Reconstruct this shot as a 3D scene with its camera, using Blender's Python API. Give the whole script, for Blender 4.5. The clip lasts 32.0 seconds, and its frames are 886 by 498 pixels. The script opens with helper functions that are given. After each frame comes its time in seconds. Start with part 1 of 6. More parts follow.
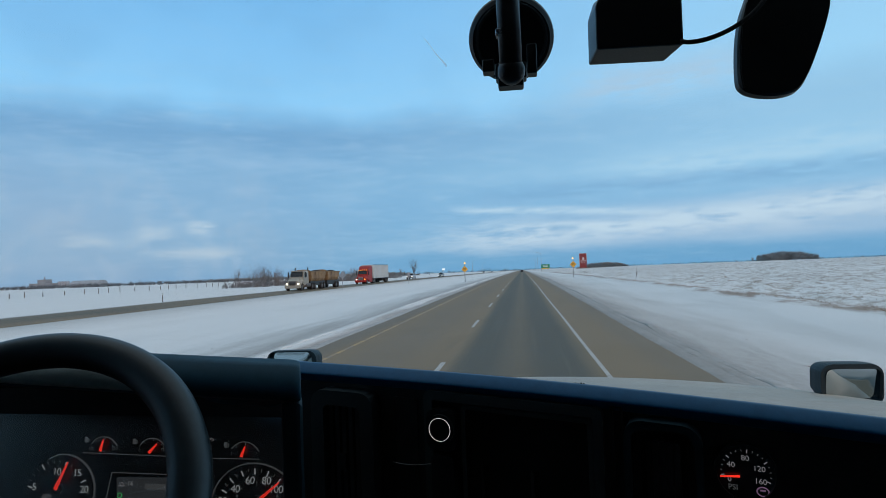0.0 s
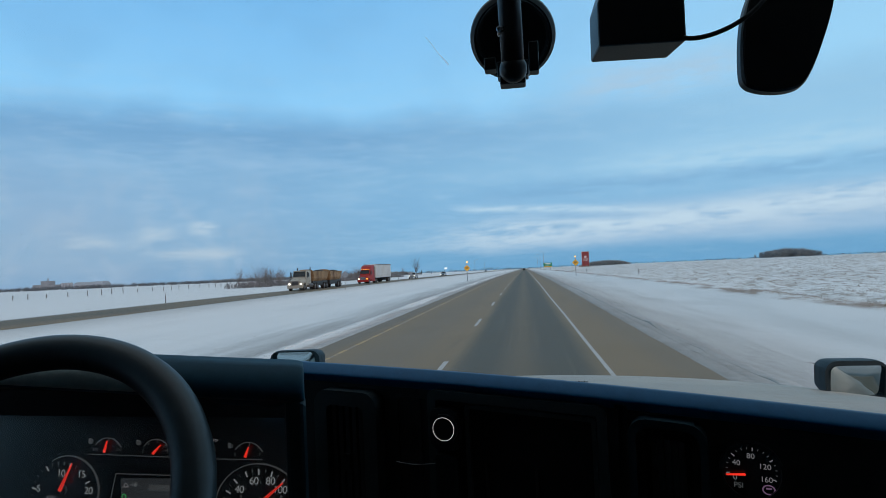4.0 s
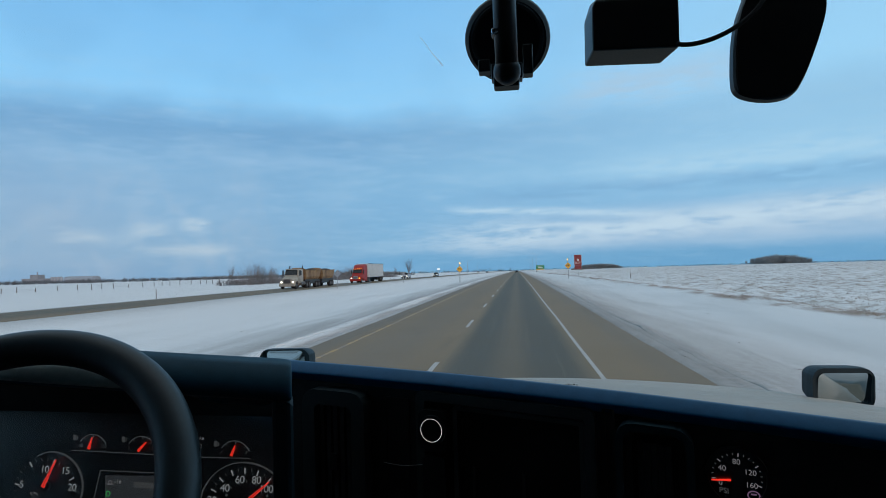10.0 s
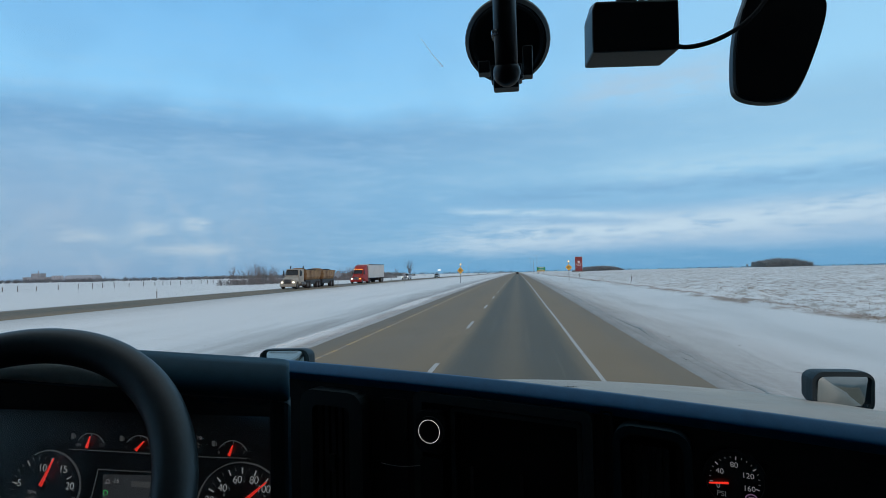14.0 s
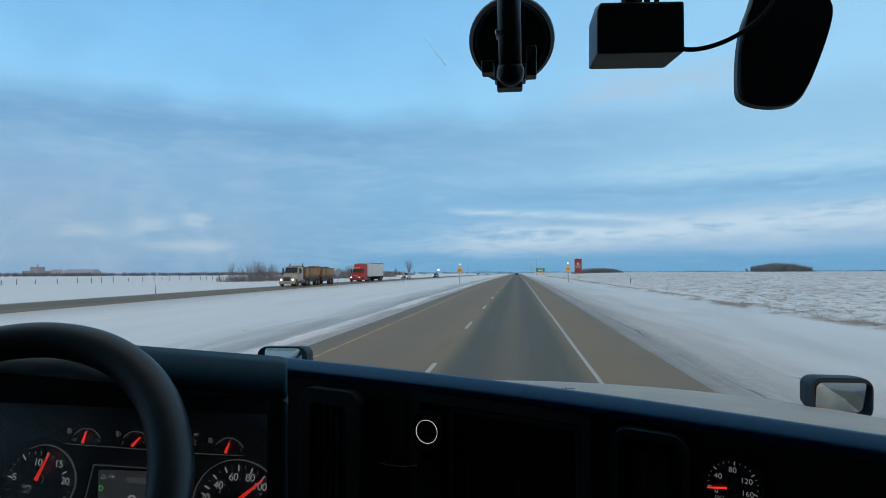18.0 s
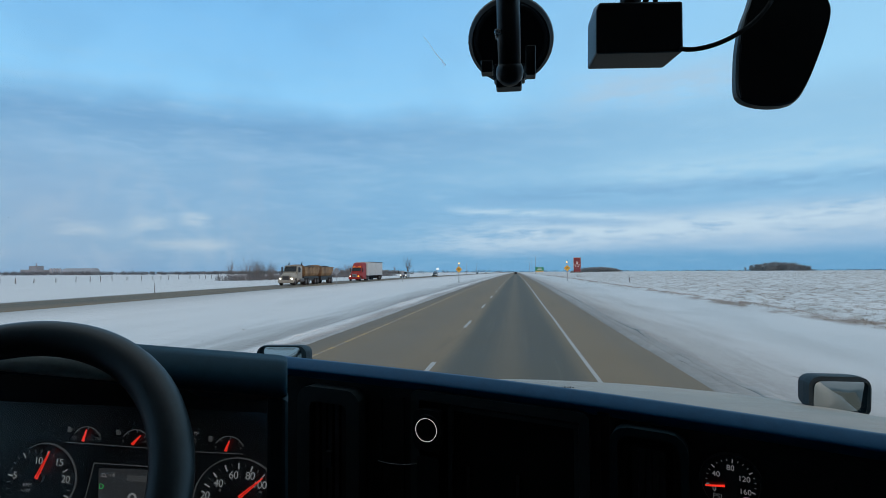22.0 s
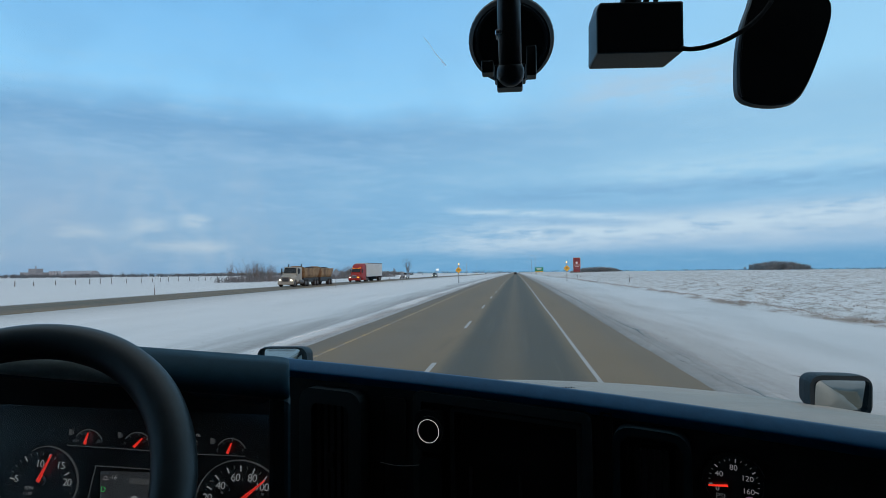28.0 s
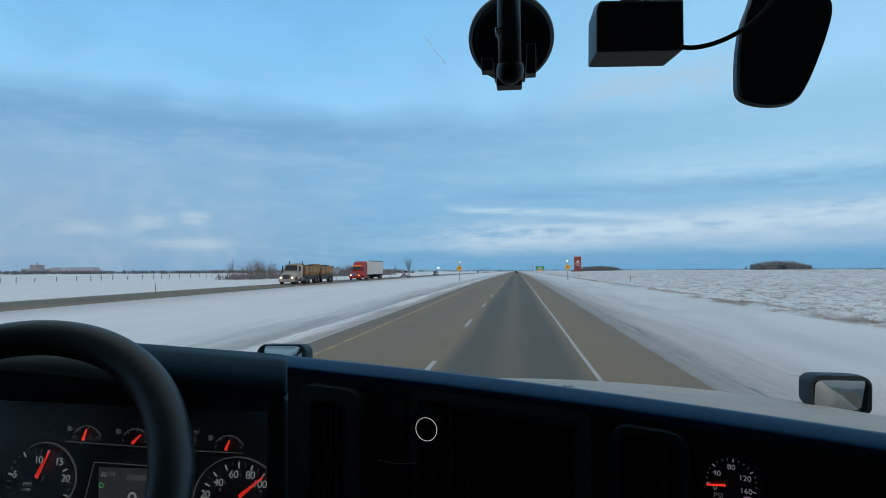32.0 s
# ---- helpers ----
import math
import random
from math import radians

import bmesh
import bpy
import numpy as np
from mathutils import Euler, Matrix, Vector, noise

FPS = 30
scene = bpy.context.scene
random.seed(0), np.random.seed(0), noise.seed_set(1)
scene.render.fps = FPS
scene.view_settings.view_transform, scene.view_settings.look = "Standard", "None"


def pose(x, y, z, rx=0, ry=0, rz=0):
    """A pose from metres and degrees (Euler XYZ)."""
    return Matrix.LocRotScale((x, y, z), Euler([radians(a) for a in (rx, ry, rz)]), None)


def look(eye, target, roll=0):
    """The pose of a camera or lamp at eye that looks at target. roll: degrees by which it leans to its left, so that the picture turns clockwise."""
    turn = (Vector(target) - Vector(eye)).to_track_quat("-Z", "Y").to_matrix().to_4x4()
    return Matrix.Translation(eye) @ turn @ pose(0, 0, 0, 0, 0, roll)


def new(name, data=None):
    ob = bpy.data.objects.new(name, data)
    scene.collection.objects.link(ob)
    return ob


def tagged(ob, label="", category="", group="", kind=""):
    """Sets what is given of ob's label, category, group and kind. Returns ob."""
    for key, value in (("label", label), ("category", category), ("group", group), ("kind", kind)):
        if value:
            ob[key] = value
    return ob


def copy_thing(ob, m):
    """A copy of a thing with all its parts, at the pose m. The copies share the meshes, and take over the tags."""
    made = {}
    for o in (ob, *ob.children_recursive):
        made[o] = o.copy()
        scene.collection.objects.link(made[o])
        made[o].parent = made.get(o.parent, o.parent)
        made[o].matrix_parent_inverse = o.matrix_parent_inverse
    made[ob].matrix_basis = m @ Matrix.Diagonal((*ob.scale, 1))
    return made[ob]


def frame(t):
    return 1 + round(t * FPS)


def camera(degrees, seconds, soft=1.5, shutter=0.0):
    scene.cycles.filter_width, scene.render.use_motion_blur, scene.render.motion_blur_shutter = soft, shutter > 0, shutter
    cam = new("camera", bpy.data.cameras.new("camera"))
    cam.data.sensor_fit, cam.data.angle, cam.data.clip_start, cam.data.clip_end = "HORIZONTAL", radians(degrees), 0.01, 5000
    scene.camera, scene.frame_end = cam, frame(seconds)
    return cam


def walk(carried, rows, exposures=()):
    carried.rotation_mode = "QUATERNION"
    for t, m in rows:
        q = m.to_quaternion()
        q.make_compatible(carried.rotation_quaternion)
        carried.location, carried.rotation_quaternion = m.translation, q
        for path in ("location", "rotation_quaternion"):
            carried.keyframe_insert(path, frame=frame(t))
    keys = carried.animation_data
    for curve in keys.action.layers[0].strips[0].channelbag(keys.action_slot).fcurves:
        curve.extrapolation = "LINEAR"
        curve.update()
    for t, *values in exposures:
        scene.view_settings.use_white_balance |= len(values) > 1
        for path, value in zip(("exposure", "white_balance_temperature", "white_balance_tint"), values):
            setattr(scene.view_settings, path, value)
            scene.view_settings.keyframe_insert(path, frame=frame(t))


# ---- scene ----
cam = camera(73.0, 32.0, 0.65)
EYE = Vector((0.0, 0.0, 2.27))  # camera in the cab, above the road
PATH = [
    (0.0, -0.0022, -0.0037, -0.0001, 1.92, 2.17, 7.52),
    (0.5, -0.0021, -0.0012, 0.0003, 1.82, 2.29, 7.43),
    (1.0, 0.0002, -0.0016, -0.0002, 1.84, 2.47, 7.36),
    (1.5, -0.0019, -0.0008, 0.0005, 1.65, 2.50, 7.50),
    (2.0, -0.0020, 0.0031, -0.0001, 1.93, 2.62, 7.50),
    (2.5, -0.0051, -0.0003, -0.0011, 1.76, 2.67, 7.52),
    (3.0, -0.0027, 0.0013, -0.0004, 1.78, 2.87, 7.55),
    (3.5, -0.0036, -0.0015, 0.0001, 1.85, 2.68, 7.72),
    (5.5, -0.0013, -0.0009, -0.0007, 1.79, 2.20, 7.51),
    (6.0, -0.0014, -0.0005, -0.0002, 1.82, 2.36, 7.43),
    (6.5, -0.0007, 0.0021, 0.0006, 1.65, 2.01, 7.47),
    (7.0, -0.0008, 0.0013, 0.0004, 1.84, 1.67, 7.34),
    (7.5, -0.0005, 0.0001, 0.0012, 1.95, 1.67, 7.13),
    (8.0, -0.0011, -0.0019, 0.0002, 1.87, 1.66, 7.03),
    (8.5, -0.0023, 0.0001, 0.0007, 1.82, 1.25, 7.04),
    (9.0, -0.0024, -0.0012, 0.0003, 2.06, 1.39, 7.01),
    (9.5, -0.0024, 0.0023, -0.0013, 1.99, 1.40, 7.01),
    (10.0, -0.0006, -0.0001, 0.0004, 1.88, 1.53, 7.04),
    (10.5, -0.0023, -0.0001, -0.0002, 1.87, 1.49, 7.01),
    (11.0, 0.0011, -0.0004, 0.0008, 1.85, 1.39, 7.08),
    (11.5, -0.0020, 0.0015, -0.0011, 1.94, 1.56, 7.07),
    (12.0, 0.0017, 0.0005, -0.0004, 1.95, 1.55, 7.20),
    (12.5, 0.0023, 0.0028, -0.0003, 2.07, 1.36, 7.14),
    (13.0, 0.0017, 0.0020, -0.0003, 2.06, 1.36, 7.19),
    (13.5, -0.0002, 0.0012, -0.0010, 2.01, 1.36, 7.11),
    (14.0, 0.0020, 0.0003, 0.0002, 1.99, 1.18, 7.11),
    (14.5, 0.0042, 0.0021, 0.0003, 2.00, 0.37, 7.24),
    (16.5, -0.0004, 0.0005, -0.0009, 2.05, 0.43, 6.97),
    (17.0, -0.0016, -0.0013, -0.0011, 2.02, 0.50, 6.90),
    (17.5, -0.0015, 0.0015, -0.0002, 1.89, 0.55, 6.94),
    (18.0, 0.0005, 0.0034, 0.0002, 1.97, 0.30, 7.05),
    (18.5, 0.0000, -0.0006, 0.0003, 1.90, 0.75, 7.09),
    (19.0, 0.0000, -0.0000, -0.0000, 2.05, 0.35, 7.05),
    (19.5, -0.0015, 0.0012, 0.0002, 1.89, 0.47, 7.08),
    (20.0, -0.0013, -0.0011, -0.0002, 1.81, 0.43, 6.98),
    (20.5, -0.0011, 0.0002, -0.0003, 2.09, 0.09, 6.99),
    (21.0, -0.0007, -0.0006, -0.0015, 2.07, 0.20, 6.88),
    (21.5, -0.0003, 0.0004, -0.0001, 1.93, 0.26, 6.99),
    (22.0, 0.0004, 0.0006, 0.0002, 1.87, 0.29, 6.96),
    (22.5, -0.0003, -0.0002, -0.0001, 1.90, 0.20, 6.84),
    (23.0, 0.0001, 0.0020, 0.0001, 1.89, 0.50, 6.92),
    (23.5, 0.0010, -0.0010, -0.0009, 1.89, 0.46, 7.01),
    (24.0, 0.0012, -0.0000, -0.0003, 1.91, 0.65, 7.04),
    (24.5, 0.0025, 0.0004, 0.0005, 1.92, 0.58, 7.15),
    (25.0, -0.0016, 0.0005, -0.0011, 1.93, 0.66, 7.12),
    (25.5, 0.0034, 0.0020, 0.0003, 1.94, 0.36, 7.18),
    (27.5, -0.0004, 0.0003, 0.0007, 1.85, 0.18, 7.08),
    (28.0, -0.0021, 0.0011, 0.0004, 1.94, 0.57, 6.93),
    (28.5, -0.0025, 0.0029, -0.0026, 1.96, 0.25, 6.94),
    (29.0, 0.0001, 0.0050, -0.0014, 1.77, 0.28, 7.05),
    (29.5, 0.0012, 0.0030, -0.0014, 1.90, -0.06, 6.94),
    (30.0, 0.0027, 0.0002, -0.0004, 1.79, -0.10, 6.86),
    (30.5, 0.0005, 0.0024, -0.0018, 1.91, 0.06, 6.91),
    (31.0, 0.0007, -0.0009, 0.0010, 1.75, 0.68, 6.93),
    (31.5, -0.0023, -0.0041, -0.0009, 1.95, 0.28, 6.93),
    (32.0, 0.0006, 0.0022, 0.0002, 1.77, 0.30, 7.01),
]  # seconds, sway in metres, pitch, roll, yaw in degrees
walk(cam, [(t, pose(EYE.x + sx, EYE.y + sy, EYE.z + sz, 90 + p, r, yw)) for t, sx, sy, sz, p, r, yw in PATH])


# ---- sky and light ----
def lin(r, g, b):
    def c(v):
        v /= 255
        return v / 12.92 if v <= 0.04045 else ((v + 0.055) / 1.055) ** 2.4
    return (c(r), c(g), c(b), 1)


class Nodes:
    """Short hand for building a node tree."""

    def __init__(self, tree):
        self.tree = tree
        tree.nodes.clear()

    def add(self, kind, **props):
        n = self.tree.nodes.new(kind)
        for key, value in props.items():
            if key == "operation":
                n.operation = value
            elif key == "blend":
                n.blend_type = value
        return n

    def put(self, sock, value):
        if isinstance(value, bpy.types.NodeSocket):
            self.tree.links.new(value, sock)
        else:
            sock.default_value = value

    def math(self, op, a, b=0.0, c=0.0, clamp=False):
        n = self.add("ShaderNodeMath", operation=op)
        n.use_clamp = clamp
        for s, v in zip(n.inputs, (a, b, c)):
            self.put(s, v)
        return n.outputs[0]

    def ramp(self, fac, stops, mode="LINEAR"):
        n = self.add("ShaderNodeValToRGB")
        n.color_ramp.interpolation = mode
        e = n.color_ramp.elements
        while len(e) < len(stops):
            e.new(0.5)
        for el, (p, col) in zip(e, stops):
            el.position = p
            el.color = col if hasattr(col, "__len__") else (col, col, col, 1)
        self.put(n.inputs[0], fac)
        return n.outputs[0]

    def mix(self, fac, a, b, blend="MIX"):
        n = self.add("ShaderNodeMixRGB", blend=blend)
        for s, v in zip(n.inputs, (fac, a, b)):
            self.put(s, v)
        return n.outputs[0]

    def noise(self, vec, scale, detail=4.0, rough=0.55, distort=0.0):
        n = self.add("ShaderNodeTexNoise")
        if vec is not None:
            self.put(n.inputs["Vector"], vec)
        n.inputs["Scale"].default_value = scale
        n.inputs["Detail"].default_value = detail
        n.inputs["Roughness"].default_value = rough
        n.inputs["Distortion"].default_value = distort
        return n.outputs["Fac"]

    def combine(self, x, y, z):
        n = self.add("ShaderNodeCombineXYZ")
        for s, v in zip(n.inputs, (x, y, z)):
            self.put(s, v)
        return n.outputs[0]

    def split(self, v):
        n = self.add("ShaderNodeSeparateXYZ")
        self.put(n.inputs[0], v)
        return n.outputs

    def smooth(self, v, lo, hi):
        n = self.add("ShaderNodeMapRange")
        n.interpolation_type = "SMOOTHSTEP"
        for s, val in zip(n.inputs, (v, lo, hi, 0.0, 1.0)):
            self.put(s, val)
        return n.outputs[0]


world = bpy.data.worlds.new("winter_sky")
scene.world = world
world.use_nodes = True
W = Nodes(world.node_tree)
coord = W.add("ShaderNodeTexCoord").outputs["Generated"]
sx_, sy_, sz_ = W.split(coord)
el = W.math("MULTIPLY", W.math("ARCSINE", sz_), 57.2958)
az = W.math("MULTIPLY", W.math("ARCTAN2", sx_, sy_), 57.2958)
# layers of cloud, drawn out along the horizon
wave = W.noise(W.combine(W.math("MULTIPLY", az, 0.035), W.math("MULTIPLY", el, 0.13), 0.3), 1.0, 5, 0.55, 0.2)
fine = W.noise(W.combine(W.math("MULTIPLY", az, 0.16), W.math("MULTIPLY", el, 0.75), 4.1), 1.0, 7, 0.58, 0.25)
puff = W.noise(W.combine(W.math("MULTIPLY", az, 0.11), W.math("MULTIPLY", el, 0.16), 9.0), 1.0, 6, 0.55, 0.2)
# clear blue above, a flat grey-blue deck below an uneven edge
edge = W.math("MULTIPLY_ADD", W.math("POWER", W.math("ABSOLUTE", W.math("ADD", az, 11.0)), 1.5), 0.002, 14.1)
edge = W.math("ADD", edge, W.math("MULTIPLY_ADD", puff, 2.8, W.math("MULTIPLY_ADD", wave, 2.8, -2.8)))
over = W.smooth(W.math("SUBTRACT", el, edge), -1.6, 2.2)
upper = W.ramp(W.math("DIVIDE", el, 90.0, clamp=True), [(0.12, lin(146, 202, 243)), (0.175, lin(146, 204, 246)), (0.225, lin(136, 196, 243)), (0.29, lin(122, 186, 238)), (0.42, lin(188, 202, 210)), (1.0, lin(194, 186, 186))])
el_w = W.math("ADD", el, W.math("MULTIPLY_ADD", wave, 4.0, -2.0))
lower = W.ramp(W.math("DIVIDE", el_w, 20.0, clamp=True), [
    (0.0, lin(104, 162, 206)), (0.12, lin(112, 167, 210)), (0.30, lin(122, 171, 212)), (0.46, lin(126, 173, 212)), (0.62, lin(117, 164, 206)), (0.80, lin(122, 169, 211)), (1.0, lin(132, 182, 224))])
deck = W.mix(over, lower, upper)
soft = W.mix(W.math("MULTIPLY", W.smooth(fine, 0.45, 0.75), W.math("MULTIPLY_ADD", W.smooth(el, 13.0, 20.0), -0.18, 0.22)), deck, lin(176, 205, 230))
soft = W.mix(W.math("MULTIPLY", W.smooth(puff, 0.42, 0.72), 0.20), soft, lin(110, 160, 204))

ragged = W.noise(W.combine(W.math("MULTIPLY", az, 0.42), W.math("MULTIPLY", el, 2.0), 1.7), 1.0, 6, 0.6, 0.3)


def streak(base, mid, slope, half, a0, a1, a2, a3, amount, rag, colour):
    """A drawn-out cloud at height mid + slope * azimuth, between the azimuths a0 to a3."""
    d = W.math("SUBTRACT", W.math("MULTIPLY_ADD", fine, rag, W.math("SUBTRACT", el, mid + rag * 0.5)), W.math("MULTIPLY", az, slope))
    k = W.math("SUBTRACT", 1.0, W.smooth(W.math("ABSOLUTE", d), 0.0, half * 1.25))
    k = W.math("MULTIPLY", k, W.math("MULTIPLY", W.smooth(az, a0, a1), W.math("SUBTRACT", 1.0, W.smooth(az, a2, a3))))
    k = W.math("MULTIPLY", k, W.math("MULTIPLY", W.smooth(W.math("ADD", W.math("MULTIPLY", fine, 0.5), W.math("MULTIPLY", ragged, 0.5)), 0.34, 0.56), amount))
    return W.mix(k, base, colour)


soft = W.mix(W.math("MULTIPLY", W.smooth(ragged, 0.45, 0.8), W.math("MULTIPLY_ADD", W.smooth(el, 13.0, 20.0), -0.16, 0.22)), soft, lin(186, 212, 234))
east = W.math("MULTIPLY", W.smooth(az, -25.0, 30.0), W.smooth(el, 3.0, 9.0))
soft = W.mix(W.math("MULTIPLY", east, 0.55), soft, lin(178, 220, 247))
layer = W.math("MULTIPLY", W.smooth(el, 0.8, 2.4), W.math("SUBTRACT", 1.0, W.smooth(W.math("MULTIPLY_ADD", wave, 3.0, el), 5.4, 8.2)))
soft = W.mix(W.math("MULTIPLY", W.math("MULTIPLY", layer, W.smooth(az, -14.0, 10.0)), 0.62), soft, lin(172, 195, 222))
soft = streak(soft, 15.8, 0.03, 2.2, 2, 9, 16, 26, 0.75, 3.0, lin(178, 198, 220))
soft = streak(soft, 10.2, 0.0, 1.3, -70, -50, -20, -8, 0.50, 2.0, lin(150, 188, 222))
soft = streak(soft, 8.4, 0.02, 1.7, 4, 14, 60, 90, 0.75, 3.2, lin(178, 210, 234))
soft = streak(soft, 6.9, 0.01, 0.9, -8, 2, 60, 90, 0.55, 1.4, lin(110, 158, 203))
soft = streak(soft, 2.6, 0.03, 1.5, -14, 2, 60, 90, 0.80, 1.0, lin(172, 194, 220))
soft = streak(soft, 3.2, 0.040, 1.55, -18, 8, 60, 90, 0.85, 1.6, lin(200, 216, 233))
soft = streak(soft, 5.3, -0.06, 0.50, -8, -3, 8, 14, 0.60, 1.3, lin(204, 222, 238))
soft = streak(soft, 4.6, -0.05, 0.45, 0, 4, 9, 14, 0.60, 0.9, lin(120, 166, 208))
soft = streak(soft, 3.4, 0.0, 0.45, 2.0, 3.2, 4.6, 6.0, 0.75, 0.8, lin(116, 164, 206))
for a_, w_, e_ in ((-38.2, 1.7, 3.4), (-33.0, 1.1, 4.1), (-29.4, 0.9, 4.5)):
    soft = streak(soft, e_, 0.0, 0.75, a_ - w_ - 0.9, a_ - w_ * 0.4, a_ + w_ * 0.4, a_ + w_ + 0.9, 0.85, 2.2, lin(204, 218, 232))
soft = streak(soft, 2.3, 0.0, 0.55, -35, -31.5, -28.5, -25, 0.75, 0.9, lin(196, 211, 227))
haze = W.math("MULTIPLY", W.math("SUBTRACT", 1.0, W.smooth(el, 3.0, 15.0)), W.smooth(W.math("MULTIPLY", az, -1.0), 8.0, 42.0))
soft = W.mix(W.math("MULTIPLY", haze, W.math("MULTIPLY_ADD", puff, 0.70, 0.22)), soft, lin(150, 168, 196))
plume = W.noise(W.combine(W.math("MULTIPLY", az, 0.24), W.math("MULTIPLY", el, 0.20), 2.6), 1.0, 7, 0.6, 0.5)
west = W.math("MULTIPLY", W.math("SUBTRACT", 1.0, W.smooth(az, -30.0, -12.0)), W.math("SUBTRACT", 1.0, W.smooth(el, 5.0, 14.0)))
soft = W.mix(W.math("MULTIPLY", W.math("MULTIPLY", west, W.smooth(plume, 0.46, 0.70)), 0.28), soft, lin(184, 196, 214))
deep = W.math("MULTIPLY", W.math("SUBTRACT", 1.0, W.smooth(el, 0.4, 1.8)), W.smooth(az, -20.0, 5.0))
soft = W.mix(W.math("MULTIPLY", deep, 0.5), soft, lin(108, 164, 206))
sky = W.add("ShaderNodeTexSky")
sky.sky_type = "NISHITA"
sky.sun_disc = False
sky.sun_elevation = radians(20)
sky.sun_rotation = radians(139)
air = W.mix(1.0, sky.outputs[0], (0.12, 0.12, 0.12, 1), "MULTIPLY")
bg = W.add("ShaderNodeBackground")
soft = W.mix(1.0, soft, (0.945, 1.015, 1.015, 1), "MULTIPLY")
W.put(bg.inputs[0], W.mix(0.92, air, soft))
bg.inputs[1].default_value = 1.09
out = W.add("ShaderNodeOutputWorld")
W.tree.links.new(bg.outputs[0], out.inputs[0])

sun = new("sun", bpy.data.lights.new("sun", "SUN"))
sun.data.energy = 1.55
sun.data.angle = radians(14)
sun.data.color = (1.0, 0.62, 0.46)
sun.matrix_world = look((0, 0, 50), (-12.0, 14.0, 43))


# ---- materials ----
def material(name, color, rough=0.6, metal=0.0, vary=0.25, scale=8.0, bump=0.0, spec=0.5, color2=None, emit=0.0, random_tint=0.0, detail=6.0, coat=0.0):
    m = bpy.data.materials.new(name)
    m.use_nodes = True
    N = Nodes(m.node_tree)
    b = N.add("ShaderNodeBsdfPrincipled")
    o = N.add("ShaderNodeOutputMaterial")
    N.tree.links.new(b.outputs[0], o.inputs[0])
    pos = N.add("ShaderNodeTexCoord").outputs["Object"]
    c1 = (*color[:3], 1)
    c2 = (*color2[:3], 1) if color2 else tuple(v * (1 - vary) for v in c1[:3]) + (1,)
    big = N.noise(pos, scale, detail, 0.6)
    small = N.noise(pos, scale * 9, 4, 0.6)
    f = N.math("ADD", N.math("MULTIPLY", big, 0.7), N.math("MULTIPLY", small, 0.3))
    f = N.smooth(f, 0.35, 0.68)
    c = N.mix(f, c1, c2)
    if random_tint:
        r = N.add("ShaderNodeObjectInfo").outputs["Random"]
        c = N.mix(N.math("MULTIPLY", r, random_tint), c, tuple(v * 0.35 for v in c1[:3]) + (1,))
    N.put(b.inputs["Base Color"], c)
    N.put(b.inputs["Roughness"], N.math("MULTIPLY_ADD", small, 0.16, rough - 0.08, True))
    b.inputs["Metallic"].default_value = metal
    b.inputs["Specular IOR Level"].default_value = spec
    b.inputs["Coat Weight"].default_value = coat
    if emit:
        b.inputs["Emission Color"].default_value = c1
        b.inputs["Emission Strength"].default_value = emit
    if bump:
        n = N.add("ShaderNodeBump")
        n.inputs["Strength"].default_value = bump
        n.inputs["Distance"].default_value = 0.2 / scale
        N.put(n.inputs["Height"], small)
        N.put(b.inputs["Normal"], n.outputs[0])
    return m


